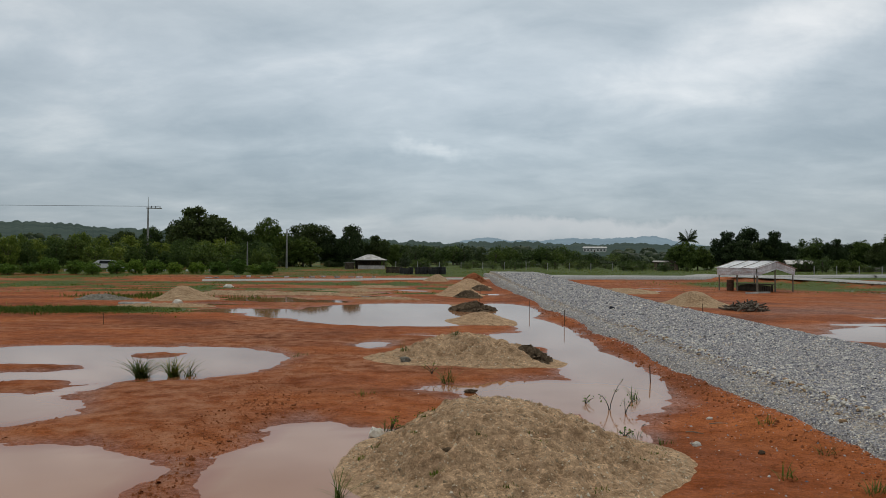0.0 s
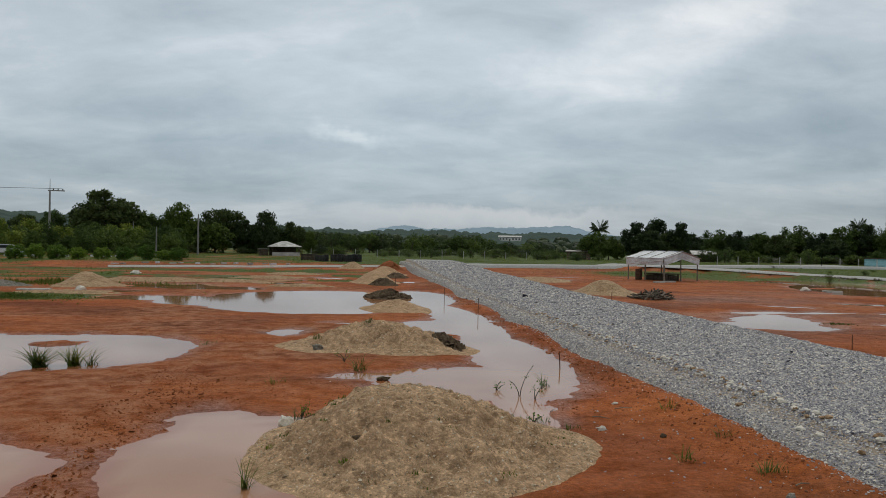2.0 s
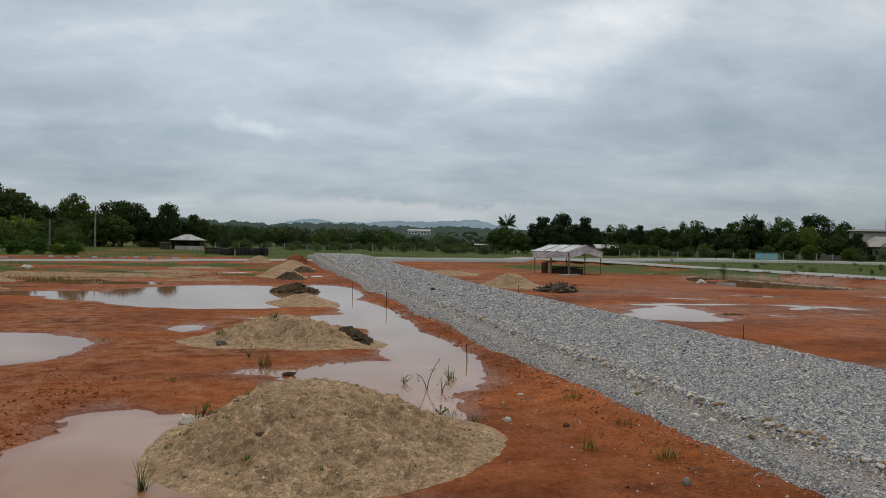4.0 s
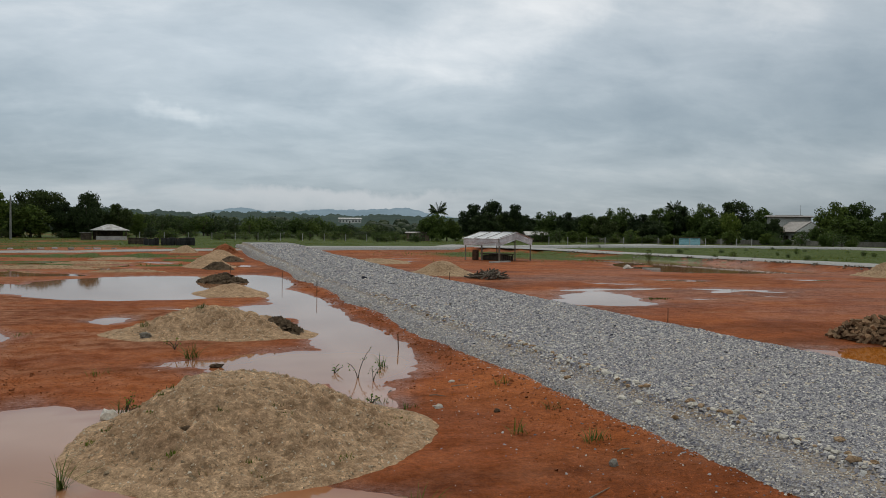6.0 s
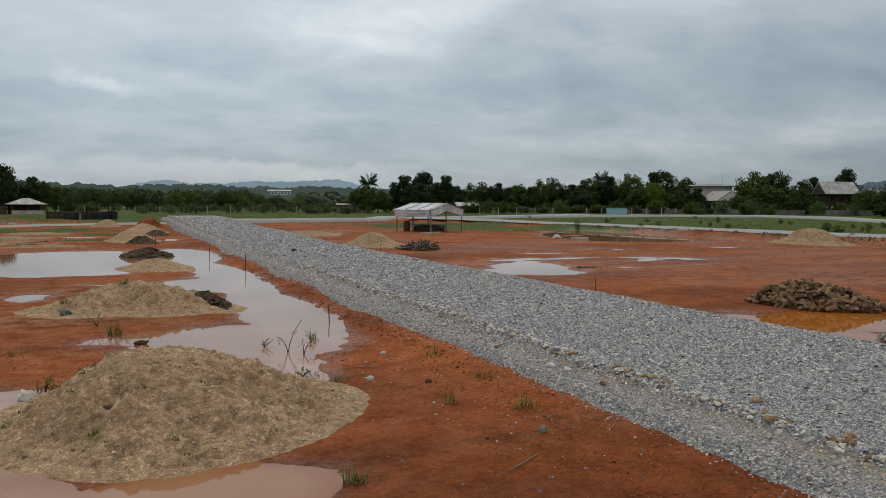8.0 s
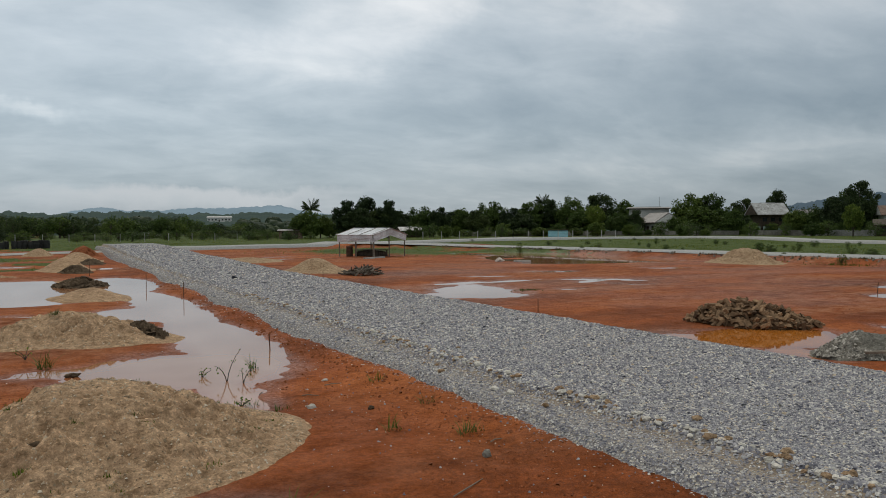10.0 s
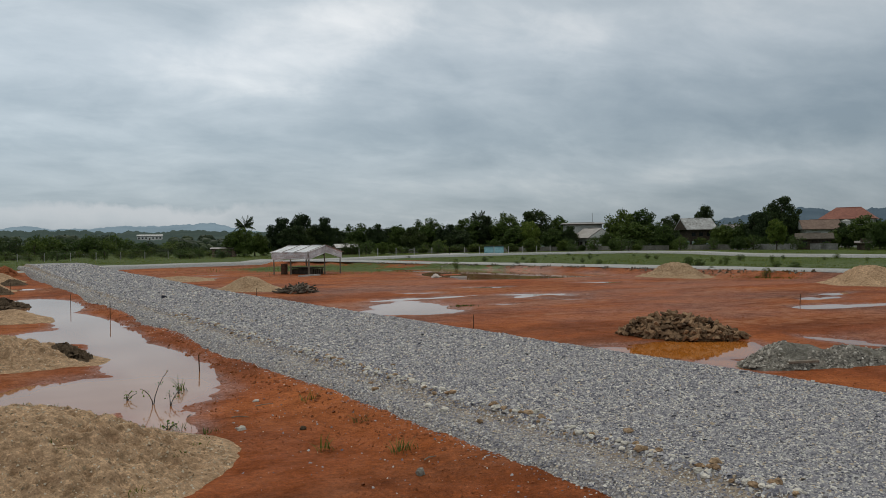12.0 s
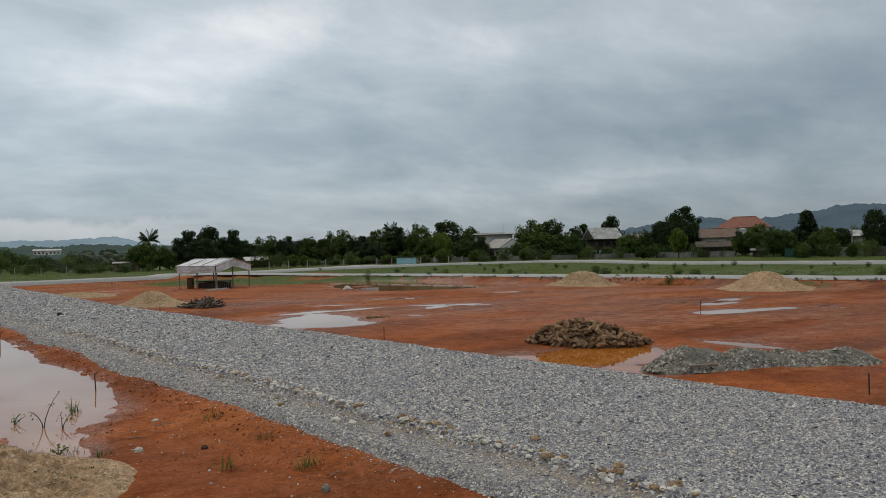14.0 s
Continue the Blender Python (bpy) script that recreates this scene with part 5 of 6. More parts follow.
def palm_tree(az, d, top, reach):
    """A palm: a leaning trunk and arching fronds, each a rib with hanging leaflets."""
    rng = random.Random(3)
    x, y = polar(az, d)
    g = ground_at(x, y)
    h = 2.5 + d * math.tan(radians(top)) - g - reach * 0.55
    ob = thing("palm_tree", pose(x, y, g), "coconut palm with arching fronds above low bushes", "palm")
    part("trunk", tube(bmesh.new(), [(0, 0, -0.1), (0.1, 0, h * 0.4), (0.25, 0.1, h)], [0.24, 0.18, 0.14], 8), BARK, ob)
    for i in range(22):
        a, lift = i * 2.4 + rng.uniform(-.2, .2), rng.uniform(0.2, 1.7)
        out, size = Vector((math.cos(a), math.sin(a), 0)), reach * rng.uniform(0.8, 1.05)
        across = Vector((-math.sin(a), math.cos(a), 0))
        rib = [Vector((0.25, 0.1, h)) + out * size * u * (1 - 0.25 * lift * u) + Vector((0, 0, size * (lift * u - 0.62 * u * u))) for u in [k / 16 for k in range(17)]]
        bm = bmesh.new()
        tube(bm, rib, [0.045 - 0.0022 * k for k in range(17)], 4)
        for k in range(2, 17):
            w = 0.42 * reach * math.sin(math.pi * min(k / 16 + 0.06, 0.97)) ** 0.7
            for side in (-1, 1):
                tip = rib[k] + across * side * w * 0.7 + out * w * 0.35 - Vector((0, 0, w * rng.uniform(0.3, 0.75)))
                bm.faces.new([bm.verts.new(rib[k] + out * 0.10), bm.verts.new(rib[k] - out * 0.10), bm.verts.new(tip)])
        part("frond", bm, LEAF_DARK, ob)


palm_tree(16.9, 178, 1.8, 2.8)
palm_tree(33.0, 214, 2.05, 2.6)


# ---- grass over the far fields ----
def field_grass():
    rng = np.random.default_rng(51)
    n = 420000
    az, d = np.radians(rng.uniform(-32, 70, n)), 33 + 152 * rng.random(n) ** 0.8
    x, y = d * np.sin(az), d * np.cos(az)
    cover = grass_cover(x, y)
    near_road = (np.abs(x - 8.5) < 5.0) & (y < 100)
    side = np.interp(y, [-10, 20, 44, 60, 74, 83, 90], [50, 48.2, 46.5, 45.6, 44.2, 40, 33])
    on_side = (np.abs(x - side) < 2.4) & (y < 92)
    cross = np.interp(x, [-75, -20, 0, 31, 60, 75], [68, 80, 86, 93, 112, 123])
    on_cross = np.abs(y - cross) < 3.2
    outer = np.interp(y, [-10, 40, 80, 103], [92, 93, 97, 98])
    on_outer = ((np.abs(x - outer) < 2.8) & (y < 106)) | ((np.abs(y - np.interp(x, [57, 80, 98], [109, 112, 103])) < 2.8) & (x > 55) & (x < 100))
    keep = (rng.random(n) < cover * np.clip(0.45 + 0.8 * fbm(x / 7, y / 4, 3, 56) + 0.9 * fbm(x / 1.3, y / 1.3, 2, 57), 0.02, 0.9)) & ~near_road & ~on_side & ~on_cross & ~on_outer & (shore(x, y)[0] > 0.1)
    x, y = x[keep], y[keep]
    z = land(x, y)
    n = len(x)
    tall = rng.uniform(0.03, 0.15, n) * (0.55 + 0.9 * smooth(-0.2, 0.5, fbm(x / 3, y / 3, 3, 55)))
    w = rng.uniform(0.012, 0.045, n)
    a = rng.uniform(0, math.tau, n)
    dx, dy = np.cos(a) * w, np.sin(a) * w
    lx, ly = rng.normal(0, 0.12, n), rng.normal(0, 0.12, n)
    v = np.stack([np.stack([x - dx, y - dy, z - 0.02], -1), np.stack([x + dx, y + dy, z - 0.02], -1), np.stack([x + lx, y + ly, z + tall], -1)], 1).reshape(-1, 3)
    tagged(new("field_grass", mesh_np("field_grass", v, np.arange(n * 3).reshape(-1, 3), GRASS)), "rough green grass over the far fields and verges", "grass", kind="stuff")


field_grass()


# ---- the open shed ----
def sheet(bm, a, b, c, d, nu, nv, sag, seed, thick=0.012):
    """A thin, uneven sheet between four corners."""
    rows = []
    for i in range(nv + 1):
        row = []
        for j in range(nu + 1):
            u, v = j / nu, i / nv
            p = Vector(a).lerp(Vector(b), u).lerp(Vector(d).lerp(Vector(c), u), v)
            n = noise.noise(Vector((u * 4 + seed, v * 3, seed * 0.7))) * sag
            row.append(p + (Vector(b) - Vector(a)).cross(Vector(d) - Vector(a)).normalized() * n)
        rows.append(row)
    nrm = (Vector(b) - Vector(a)).cross(Vector(d) - Vector(a)).normalized() * thick
    up_ = [[bm.verts.new(p + nrm) for p in r] for r in rows]
    dn = [[bm.verts.new(p) for p in r] for r in rows]
    for i in range(nv):
        for j in range(nu):
            bm.faces.new((up_[i][j], up_[i][j + 1], up_[i + 1][j + 1], up_[i + 1][j]))
            bm.faces.new((dn[i][j], dn[i + 1][j], dn[i + 1][j + 1], dn[i][j + 1]))
    for j in range(nu):
        bm.faces.new((up_[0][j], dn[0][j], dn[0][j + 1], up_[0][j + 1]))
        bm.faces.new((up_[nv][j], up_[nv][j + 1], dn[nv][j + 1], dn[nv][j]))
    for i in range(nv):
        bm.faces.new((up_[i][0], up_[i + 1][0], dn[i + 1][0], dn[i][0]))
        bm.faces.new((up_[i][nu], dn[i][nu], dn[i + 1][nu], up_[i + 1][nu]))
    return bm


def open_shed():
    """Local x runs along the ridge, y across it."""
    turn = math.degrees(math.atan2(0.9, -0.42))
    shed = thing("open_shed", pose(24.75, 63.6, 0.04, 0, 0, turn), "open pole shed with a patched pale roof and hanging tarps", "shed")
    L, W, E, R = 4.0, 3.9, 1.92, 2.42
    for x, y, h in ((0, 0, E), (L * 0.5, 0, E), (L, 0, E), (0, -W, E - 0.05), (L, -W, E), (0, -W / 2, R), (L, -W / 2, R), (0.3, -0.4, E)):
        part("post", tube(bmesh.new(), [(x, y, -0.1), (x + 0.02, y, h * 0.5), (x, y + 0.01, h)], [0.06, 0.055, 0.05], 7), GREY_WOOD, shed)
    part("beam", tube(bmesh.new(), [(-0.1, 0, E - 0.04), (L + 0.1, 0, E - 0.04)], [0.045, 0.045], 6), GREY_WOOD, shed)
    part("beam", tube(bmesh.new(), [(-0.1, -W, E - 0.08), (L + 0.1, -W, E - 0.04)], [0.045, 0.045], 6), GREY_WOOD, shed)
    part("ridge_pole", tube(bmesh.new(), [(-0.1, -W / 2, R - 0.04), (L + 0.1, -W / 2, R - 0.02)], [0.05, 0.05], 6), GREY_WOOD, shed)
    n = 6
    for i in range(n):
        x0, x1 = -0.2 + i * (L + 0.4) / n, -0.2 + (i + 1.07) * (L + 0.4) / n
        lift = 0.012 * (i % 2)
        part("roof_sheet", sheet(bmesh.new(), (x0, 0.25, E - 0.04 + lift), (x1, 0.25, E - 0.04 + lift), (x1, -W / 2 - 0.05, R + 0.03 + lift), (x0, -W / 2 - 0.05, R + 0.03 + lift), 4, 6, 0.03, i), (SHED_SHEET, TARP, SHED_SHEET)[i % 3], shed)
        part("roof_sheet", sheet(bmesh.new(), (x0, -W / 2 + 0.05, R + 0.05 + lift), (x1, -W / 2 + 0.05, R + 0.05 + lift), (x1, -W - 0.25, E - 0.06 + lift), (x0, -W - 0.25, E - 0.06 + lift), 4, 6, 0.03, i + 9), (SHED_SHEET, TARP, SHED_SHEET)[i % 3], shed)
    for k in range(4):
        x = -0.1 + k * (L + 0.2) / 3
        part("batten", tube(bmesh.new(), [(x, 0.27, E + 0.0), (x, -W / 4, (E + R) / 2 + 0.06), (x, -W / 2, R + 0.1)], [0.022, 0.022, 0.022], 5), GREY_WOOD, shed)
    part("tarp", sheet(bmesh.new(), (-0.1, 0.2, E - 0.06), (L * 0.55, 0.22, E - 0.06), (L * 0.55, 0.14, E - 0.62), (-0.1, 0.12, E - 0.58), 10, 5, 0.06, 21), TARP, shed, "hanging dirty white tarp")
    part("tarp", sheet(bmesh.new(), (L * 0.53, 0.22, E - 0.06), (L + 0.1, 0.2, E - 0.06), (L + 0.1, 0.12, E - 0.66), (L * 0.53, 0.15, E - 0.6), 10, 5, 0.06, 23), TARP, shed, "hanging dirty white tarp")
    part("gable_tarp", sheet(bmesh.new(), (-0.12, 0.1, E - 0.05), (-0.12, -W / 2, R - 0.03), (-0.1, -W / 2, R - 0.62), (-0.1, 0.1, E - 0.66), 6, 5, 0.06, 25), TARP, shed)
    part("gable_tarp", sheet(bmesh.new(), (-0.12, -W / 2, R - 0.03), (-0.12, -W - 0.1, E - 0.08), (-0.1, -W - 0.1, E - 0.6), (-0.1, -W / 2, R - 0.6), 6, 5, 0.06, 27), TARP, shed)
    m = shed.matrix_basis
    bench = thing("work_bench", m @ pose(1.2, -1.7, 0.0), "low dark bench loaded with stacked timber under the shed", "bench")
    part("top", box(bmesh.new(), -0.5, 2.0, -0.9, 0.7, 0.52, 0.60, bevel=0.01), DARK_WOOD, bench)
    for x, y in ((-0.4, -0.8), (1.9, -0.8), (-0.4, 0.6), (1.9, 0.6)):
        part("leg", box(bmesh.new(), x - 0.05, x + 0.05, y - 0.05, y + 0.05, -0.02, 0.52), DARK_WOOD, bench)
    for i in range(7):
        part("timber", box(bmesh.new(), -0.45 + 0.02 * i, 1.9, -0.85 + 0.22 * i, -0.68 + 0.22 * i, 0.02, 0.42 + 0.03 * (i % 3), bevel=0.02), DARK_WOOD, bench)
    drum = thing("drum", m @ pose(3.2, -0.4, 0.0), "upright dark rusty drum under the shed", "drum")
    part("body", tube(bmesh.new(), [(0, 0, 0), (0, 0, 0.3), (0, 0, 0.32), (0, 0, 0.6), (0, 0, 0.62), (0, 0, 0.9)], [0.28, 0.28, 0.295, 0.295, 0.28, 0.28], 20), RUST, drum)


open_shed()


# ---- buildings ----
def house(az, d, yaw, w, dep, wall_h, rise, walls, roof, label, base=None, over=0.5, hip=0.0, opens=3, raised=0.0, name="house", category="house"):
    """A small house: walls, a gabled or hipped roof with eaves, windows with sills, and a door."""
    x, y = polar(az, d)
    z = ground_at(x, y) if base is None else base
    ob = thing(name, pose(x, y, z, 0, 0, yaw - az), label, category, "village houses")
    part("wall", box(bmesh.new(), -w / 2, w / 2, -dep / 2, dep / 2, raised - 0.1, wall_h, bevel=0.03), walls, ob)
    if raised:
        for px in (-w / 2 + 0.2, 0, w / 2 - 0.2):
            for py in (-dep / 2 + 0.2, dep / 2 - 0.2):
                part("pillar", box(bmesh.new(), px - 0.12, px + 0.12, py - 0.12, py + 0.12, -0.1, raised - 0.1), DARK_WOOD, ob)
    bm = bmesh.new()
    a, b, t = w / 2 + over, dep / 2 + over, 0.12
    k = hip * a
    low = [bm.verts.new(p) for p in ((-a, -b, wall_h - 0.05), (a, -b, wall_h - 0.05), (a, b, wall_h - 0.05), (-a, b, wall_h - 0.05))]
    hi = [bm.verts.new((-a + k, 0, wall_h + rise)), bm.verts.new((a - k, 0, wall_h + rise))]
    for f in ((low[0], low[1], hi[1], hi[0]), (low[2], low[3], hi[0], hi[1]), (low[1], low[2], hi[1]), (low[3], low[0], hi[0]), (low[3], low[2], low[1], low[0])):
        bm.faces.new(f)
    rf = part("roof", bm, roof, ob)
    if not hip:
        for side in (-1, 1):
            g = bmesh.new()
            ends = [[g.verts.new((side * (a + q), y, z)) for y, z in ((-b * 0.9, wall_h - 0.02), (b * 0.9, wall_h - 0.02), (0, wall_h + rise * 0.88))] for q in (0.004, 0.03)]
            g.faces.new(ends[1])
            for k in range(3):
                g.faces.new((ends[0][k], ends[0][(k + 1) % 3], ends[1][(k + 1) % 3], ends[1][k]))
            part("gable", g, walls, rf)
    part("ridge_cap", tube(bmesh.new(), [(-a + k, 0, wall_h + rise), (a - k, 0, wall_h + rise)], [0.09, 0.09], 6), roof, rf)
    part("fascia", box(bmesh.new(), -a, a, -b - 0.03, -b, wall_h - 0.2, wall_h - 0.03), DARK_WOOD, rf)
    for i in range(opens):
        cx = -w / 2 + (i + 0.5) * w / opens
        if i == opens // 2 and not raised:
            part("door", box(bmesh.new(), cx - 0.45, cx + 0.45, -dep / 2 - 0.05, -dep / 2 + 0.02, 0.0, 2.0), DARK_WOOD, ob)
            continue
        zc = max(raised, 0) + (wall_h - raised) * 0.55
        fr = part("window", box(bmesh.new(), cx - 0.55, cx + 0.55, -dep / 2 - 0.06, -dep / 2 + 0.02, zc - 0.5, zc + 0.5), DARK_WOOD, ob)
        part("pane", box(bmesh.new(), cx - 0.47, cx + 0.47, -dep / 2 - 0.075, -dep / 2 - 0.062, zc - 0.42, zc + 0.42), GLASS_DARK, fr)
        part("sill", box(bmesh.new(), cx - 0.6, cx + 0.6, -dep / 2 - 0.14, -dep / 2 + 0.02, zc - 0.58, zc - 0.51), walls, fr)
    return ob


house(40.2, 204, 8, 8.5, 7.0, 6.3, 0.35, PLASTER, ROOF_GREY, "two-storey off-white house with a nearly flat roof", over=0.7)
house(40.9, 194, -58, 6.5, 6.0, 2.9, 2.2, PLASTER, ROOF_GREY, "low house with a steep grey gable roof", over=0.7)
house(39.4, 194, 70, 5.0, 4.0, 2.8, 1.4, PLASTER, ROOF_BROWN, "small annex with a brown gable roof")
house(47.7, 196, 24, 5.4, 5.6, 4.4, 2.6, DARK_WOOD, ROOF_PALE, "dark timber house on posts under a weathered pale roof", over=1.0, raised=1.9)
house(56.9, 205, -6, 10.0, 9.0, 6.2, 2.6, PLASTER, ROOF_RED, "large white house with a red hipped tile roof", over=0.8, hip=0.55)
house(55.2, 184, 12, 6.2, 6.0, 3.9, 1.9, PLASTER, ROOF_BROWN, "house with a broad brown tile roof", over=0.7)
house(54.9, 163, 4, 5.2, 3.5, 2.0, 1.0, DARK_WOOD, THATCH, "low open hut with a thatched brown roof", over=0.6)
house(57.7, 160, 0, 2.0, 2.0, 1.25, 0.3, DARK_WOOD, ROOF_GREY, "small lean-to with a pale sheet roof", over=0.4, opens=1, name="lean_to", category="shed")
house(57.6, 190, 0, 2.6, 2.6, 5.2, 0.2, PLASTER, ROOF_GREY, "narrow white stair tower with a dark window", over=0.15, opens=1)
house(63.4, 182, 10, 5.5, 5.0, 3.6, 1.2, PLASTER, ROOF_PALE, "pale house with a light sheet roof behind trees")
house(50.0, 230, 20, 5.0, 5.0, 4.6, 1.4, PLASTER, ROOF_GREY, "grey roofed house among tall trees")
house(23.75, 178, 14, 4.2, 4.0, 1.5, 0.8, DARK_WOOD, ROOF_PALE, "low farm shed with a pale sheet roof", opens=2, name="farm_shed", category="shed")
house(15.6, 172, -5, 4.6, 3.4, 1.7, 0.25, ROOF_BROWN, ROOF_GREY, "low brick hut with a flat sheet roof", opens=2, over=0.35, name="hut", category="hut")
house(10.85, 600, -3, 16, 9, 3.4, 1.0, PLASTER, ROOF_PALE, "long white building on the wooded hillside", base=7.2, opens=7)
house(6.5, 300, 0, 4.5, 4.0, 2.2, 0.8, PLASTER, ROOF_PALE, "small white hut among far trees", opens=1, base=0.2)


def pavilion():
    x, y = polar(-4.82, 150)
    ob = thing("pavilion", pose(x, y, ground_at(x, y), 0, 0, 12), "small pavilion with a pale hipped roof and low walls", "pavilion")
    a = 2.85
    bm = bmesh.new()
    low = [bm.verts.new(p) for p in ((-a, -a, 1.6), (a, -a, 1.6), (a, a, 1.6), (-a, a, 1.6))]
    tip = [bm.verts.new((-0.5, 0, 2.6)), bm.verts.new((0.5, 0, 2.6))]
    for f in ((low[0], low[1], tip[1], tip[0]), (low[2], low[3], tip[0], tip[1]), (low[1], low[2], tip[1]), (low[3], low[0], tip[0]), low[::-1]):
        bm.faces.new(f)
    part("roof", bm, ROOF_PALE, ob)
    for px in (-2.3, 0, 2.3):
        for py in (-2.3, 2.3):
            part("post", box(bmesh.new(), px - 0.09, px + 0.09, py - 0.09, py + 0.09, -0.05, 1.62), DARK_WOOD, ob)
    part("low_wall", box(bmesh.new(), -2.4, 2.4, -2.45, -2.3, -0.05, 0.62, bevel=0.02), CONCRETE, ob)
    part("back_wall", box(bmesh.new(), -2.4, 2.4, 2.3, 2.45, -0.05, 1.5, bevel=0.02), DARK_WOOD, ob)
    part("side_awning", box(bmesh.new(), -4.6, -2.9, -1.6, 1.6, 1.1, 1.18, bevel=0.02), ROOF_GREY, ob)
    part("store", box(bmesh.new(), -4.4, -3.0, -1.4, 1.4, -0.05, 1.09, bevel=0.02), DARK_WOOD, ob)


pavilion()


def drum_row():
    rng = random.Random(9)
    spots = ((-2.25, 104), (-1.98, 104.4), (-1.5, 104), (-1.22, 104), (-0.98, 104.3), (-0.55, 104), (-0.28, 104), (0.0, 104.3), (0.28, 104), (-2.55, 108))
    for az, d in spots:
        x, y = polar(az, d)
        ob = thing("drum", pose(x, y, ground_at(x, y) - 0.02, 0, 0, rng.uniform(0, 90)), "dark stained drum standing on bare ground", "drum", "dark drums")
        r, h = rng.uniform(0.32, 0.5), rng.uniform(0.75, 1.05)
        part("body", tube(bmesh.new(), [(0, 0, 0), (0, 0, h * 0.33), (0, 0, h * 0.36), (0, 0, h * 0.66), (0, 0, h * 0.7), (0, 0, h)], [r, r, r * 1.05, r * 1.05, r, r * 0.97], 16), BLACK, ob)
    for az, d, w in ((-3.1, 111, 2.0), (-0.9, 113, 1.6)):
        x, y = polar(az, d)
        ob = thing("timber_stack", pose(x, y, ground_at(x, y) - 0.01, 0, 0, rng.uniform(-8, 8)), "low stack of dark weathered timber", "timber stack", "timber stacks")
        for k in range(4):
            for j in range(3):
                part("beam", box(bmesh.new(), -w / 2 + rng.uniform(-.15, .15), w / 2 + rng.uniform(-.15, .15), -0.6 + j * 0.42, -0.24 + j * 0.42, k * 0.21, k * 0.21 + 0.2, bevel=0.015), DARK_WOOD, ob)


drum_row()


# ---- walls, fences, poles ----
def wall_run(points, height, material, label):
    for (a0, d0), (a1, d1) in zip(points, points[1:]):
        p, q = Vector(polar(a0, d0)), Vector(polar(a1, d1))
        length = (q - p).length
        yaw = math.degrees(math.atan2(q.y - p.y, q.x - p.x))
        z = min(ground_at(*p), ground_at(*q))
        ob = thing("wall_boundary", pose(p.x, p.y, z - 0.1, 0, 0, yaw), label, "wall", kind="structure")
        n = max(1, round(length / 3.2))
        for i in range(n):
            x0, x1 = i * length / n + 0.11, (i + 1) * length / n - 0.11
            part("panel", box(bmesh.new(), x0, x1, -0.06, 0.06, 0, height + 0.1), material, ob)
            part("pillar", box(bmesh.new(), i * length / n - 0.11, i * length / n + 0.11, -0.11, 0.11, 0, height + 0.15), material, ob)


wall_run([(26, 190), (34, 187), (41, 184), (46, 178)], 1.0, WALL_GREY, "long stained grey block wall along the village")
wall_run([(46.6, 177), (50, 172)], 1.05, WALL_GREY, "stained grey block wall along the village")
wall_run([(50.1, 172), (56.3, 158)], 1.15, STAINED, "pale rendered wall in front of the houses")
wall_run([(60.8, 168), (70, 150)], 1.7, WALL_GREY, "grey wall beyond the trees")


def fence_posts(points, step, height):
    for (a0, d0), (a1, d1) in zip(points, points[1:]):
        p, q = Vector(polar(a0, d0)), Vector(polar(a1, d1))
        n = int((q - p).length / step)
        z = ground_at(*p)
        fence = thing("wire_fence", pose(p.x, p.y, z), "concrete posts with thin wire along the grass", "fence", "wire fences")
        for i in range(n + 1):
            r = (q - p) * i / n
            part("post", box(bmesh.new(), r.x - 0.05, r.x + 0.05, r.y - 0.05, r.y + 0.05, -0.2, height, bevel=0.01), CONCRETE, fence)
        for h in (0.5, 0.9, 1.25):
            part("wire", tube(bmesh.new(), [(0, 0, h), (q.x - p.x, q.y - p.y, h)], [0.006, 0.006], 4), RUST, fence)


fence_posts([(23.4, 128), (31, 133), (38, 142)], 2.7, 1.45)
fence_posts([(-3, 152), (12, 156)], 4.0, 1.4)


def pole(az, d, top, arms, label, radius=0.14):
    x, y = polar(az, d)
    g = ground_at(x, y)
    h = 2.5 + d * math.tan(radians(top)) - g
    ob = thing("utility_pole", pose(x, y, g, 0, 0, -az), label, "pole", "poles")
    part("pole", tube(bmesh.new(), [(0, 0, -0.2), (0, 0, h * 0.5), (0, 0, h)], [radius * 1.3, radius, radius * 0.7], 8), POLE, ob)
    if arms:
        bar = part("crossarm", box(bmesh.new(), -0.3, 2.2, -0.09, 0.09, h - 0.1, h + 0.08, bevel=0.01), POLE, ob)
        for k in (0.5, 1.2, 1.9):
            part("insulator", tube(bmesh.new(), [(k, 0, h + 0.08), (k, 0, h + 0.2), (k, 0, h + 0.36)], [0.05, 0.09, 0.05], 8), DARK_WOOD, bar)
        part("lightning_rod", tube(bmesh.new(), [(0, 0, h), (0, 0, h + 1.9)], [0.06, 0.03], 6), CONCRETE, ob)
    return x, y, g + h


px, py, pz = pole(-19.56, 148, 3.12, True, "tall concrete power pole with one crossarm", 0.17)
pole(-10.52, 150, 1.91, False, "plain concrete pole before the trees", 0.15)
pole(-13.17, 122, 1.0, False, "short thin concrete pole", 0.10)
pole(-14.6, 150, 1.3, False, "thin grey pole among orchard trees", 0.10)
pole(63.2, 160, 1.25, False, "slim concrete pole by the village", 0.12)
pole(40.9, 208, 1.95, False, "thin antenna mast on a house roof", 0.05)


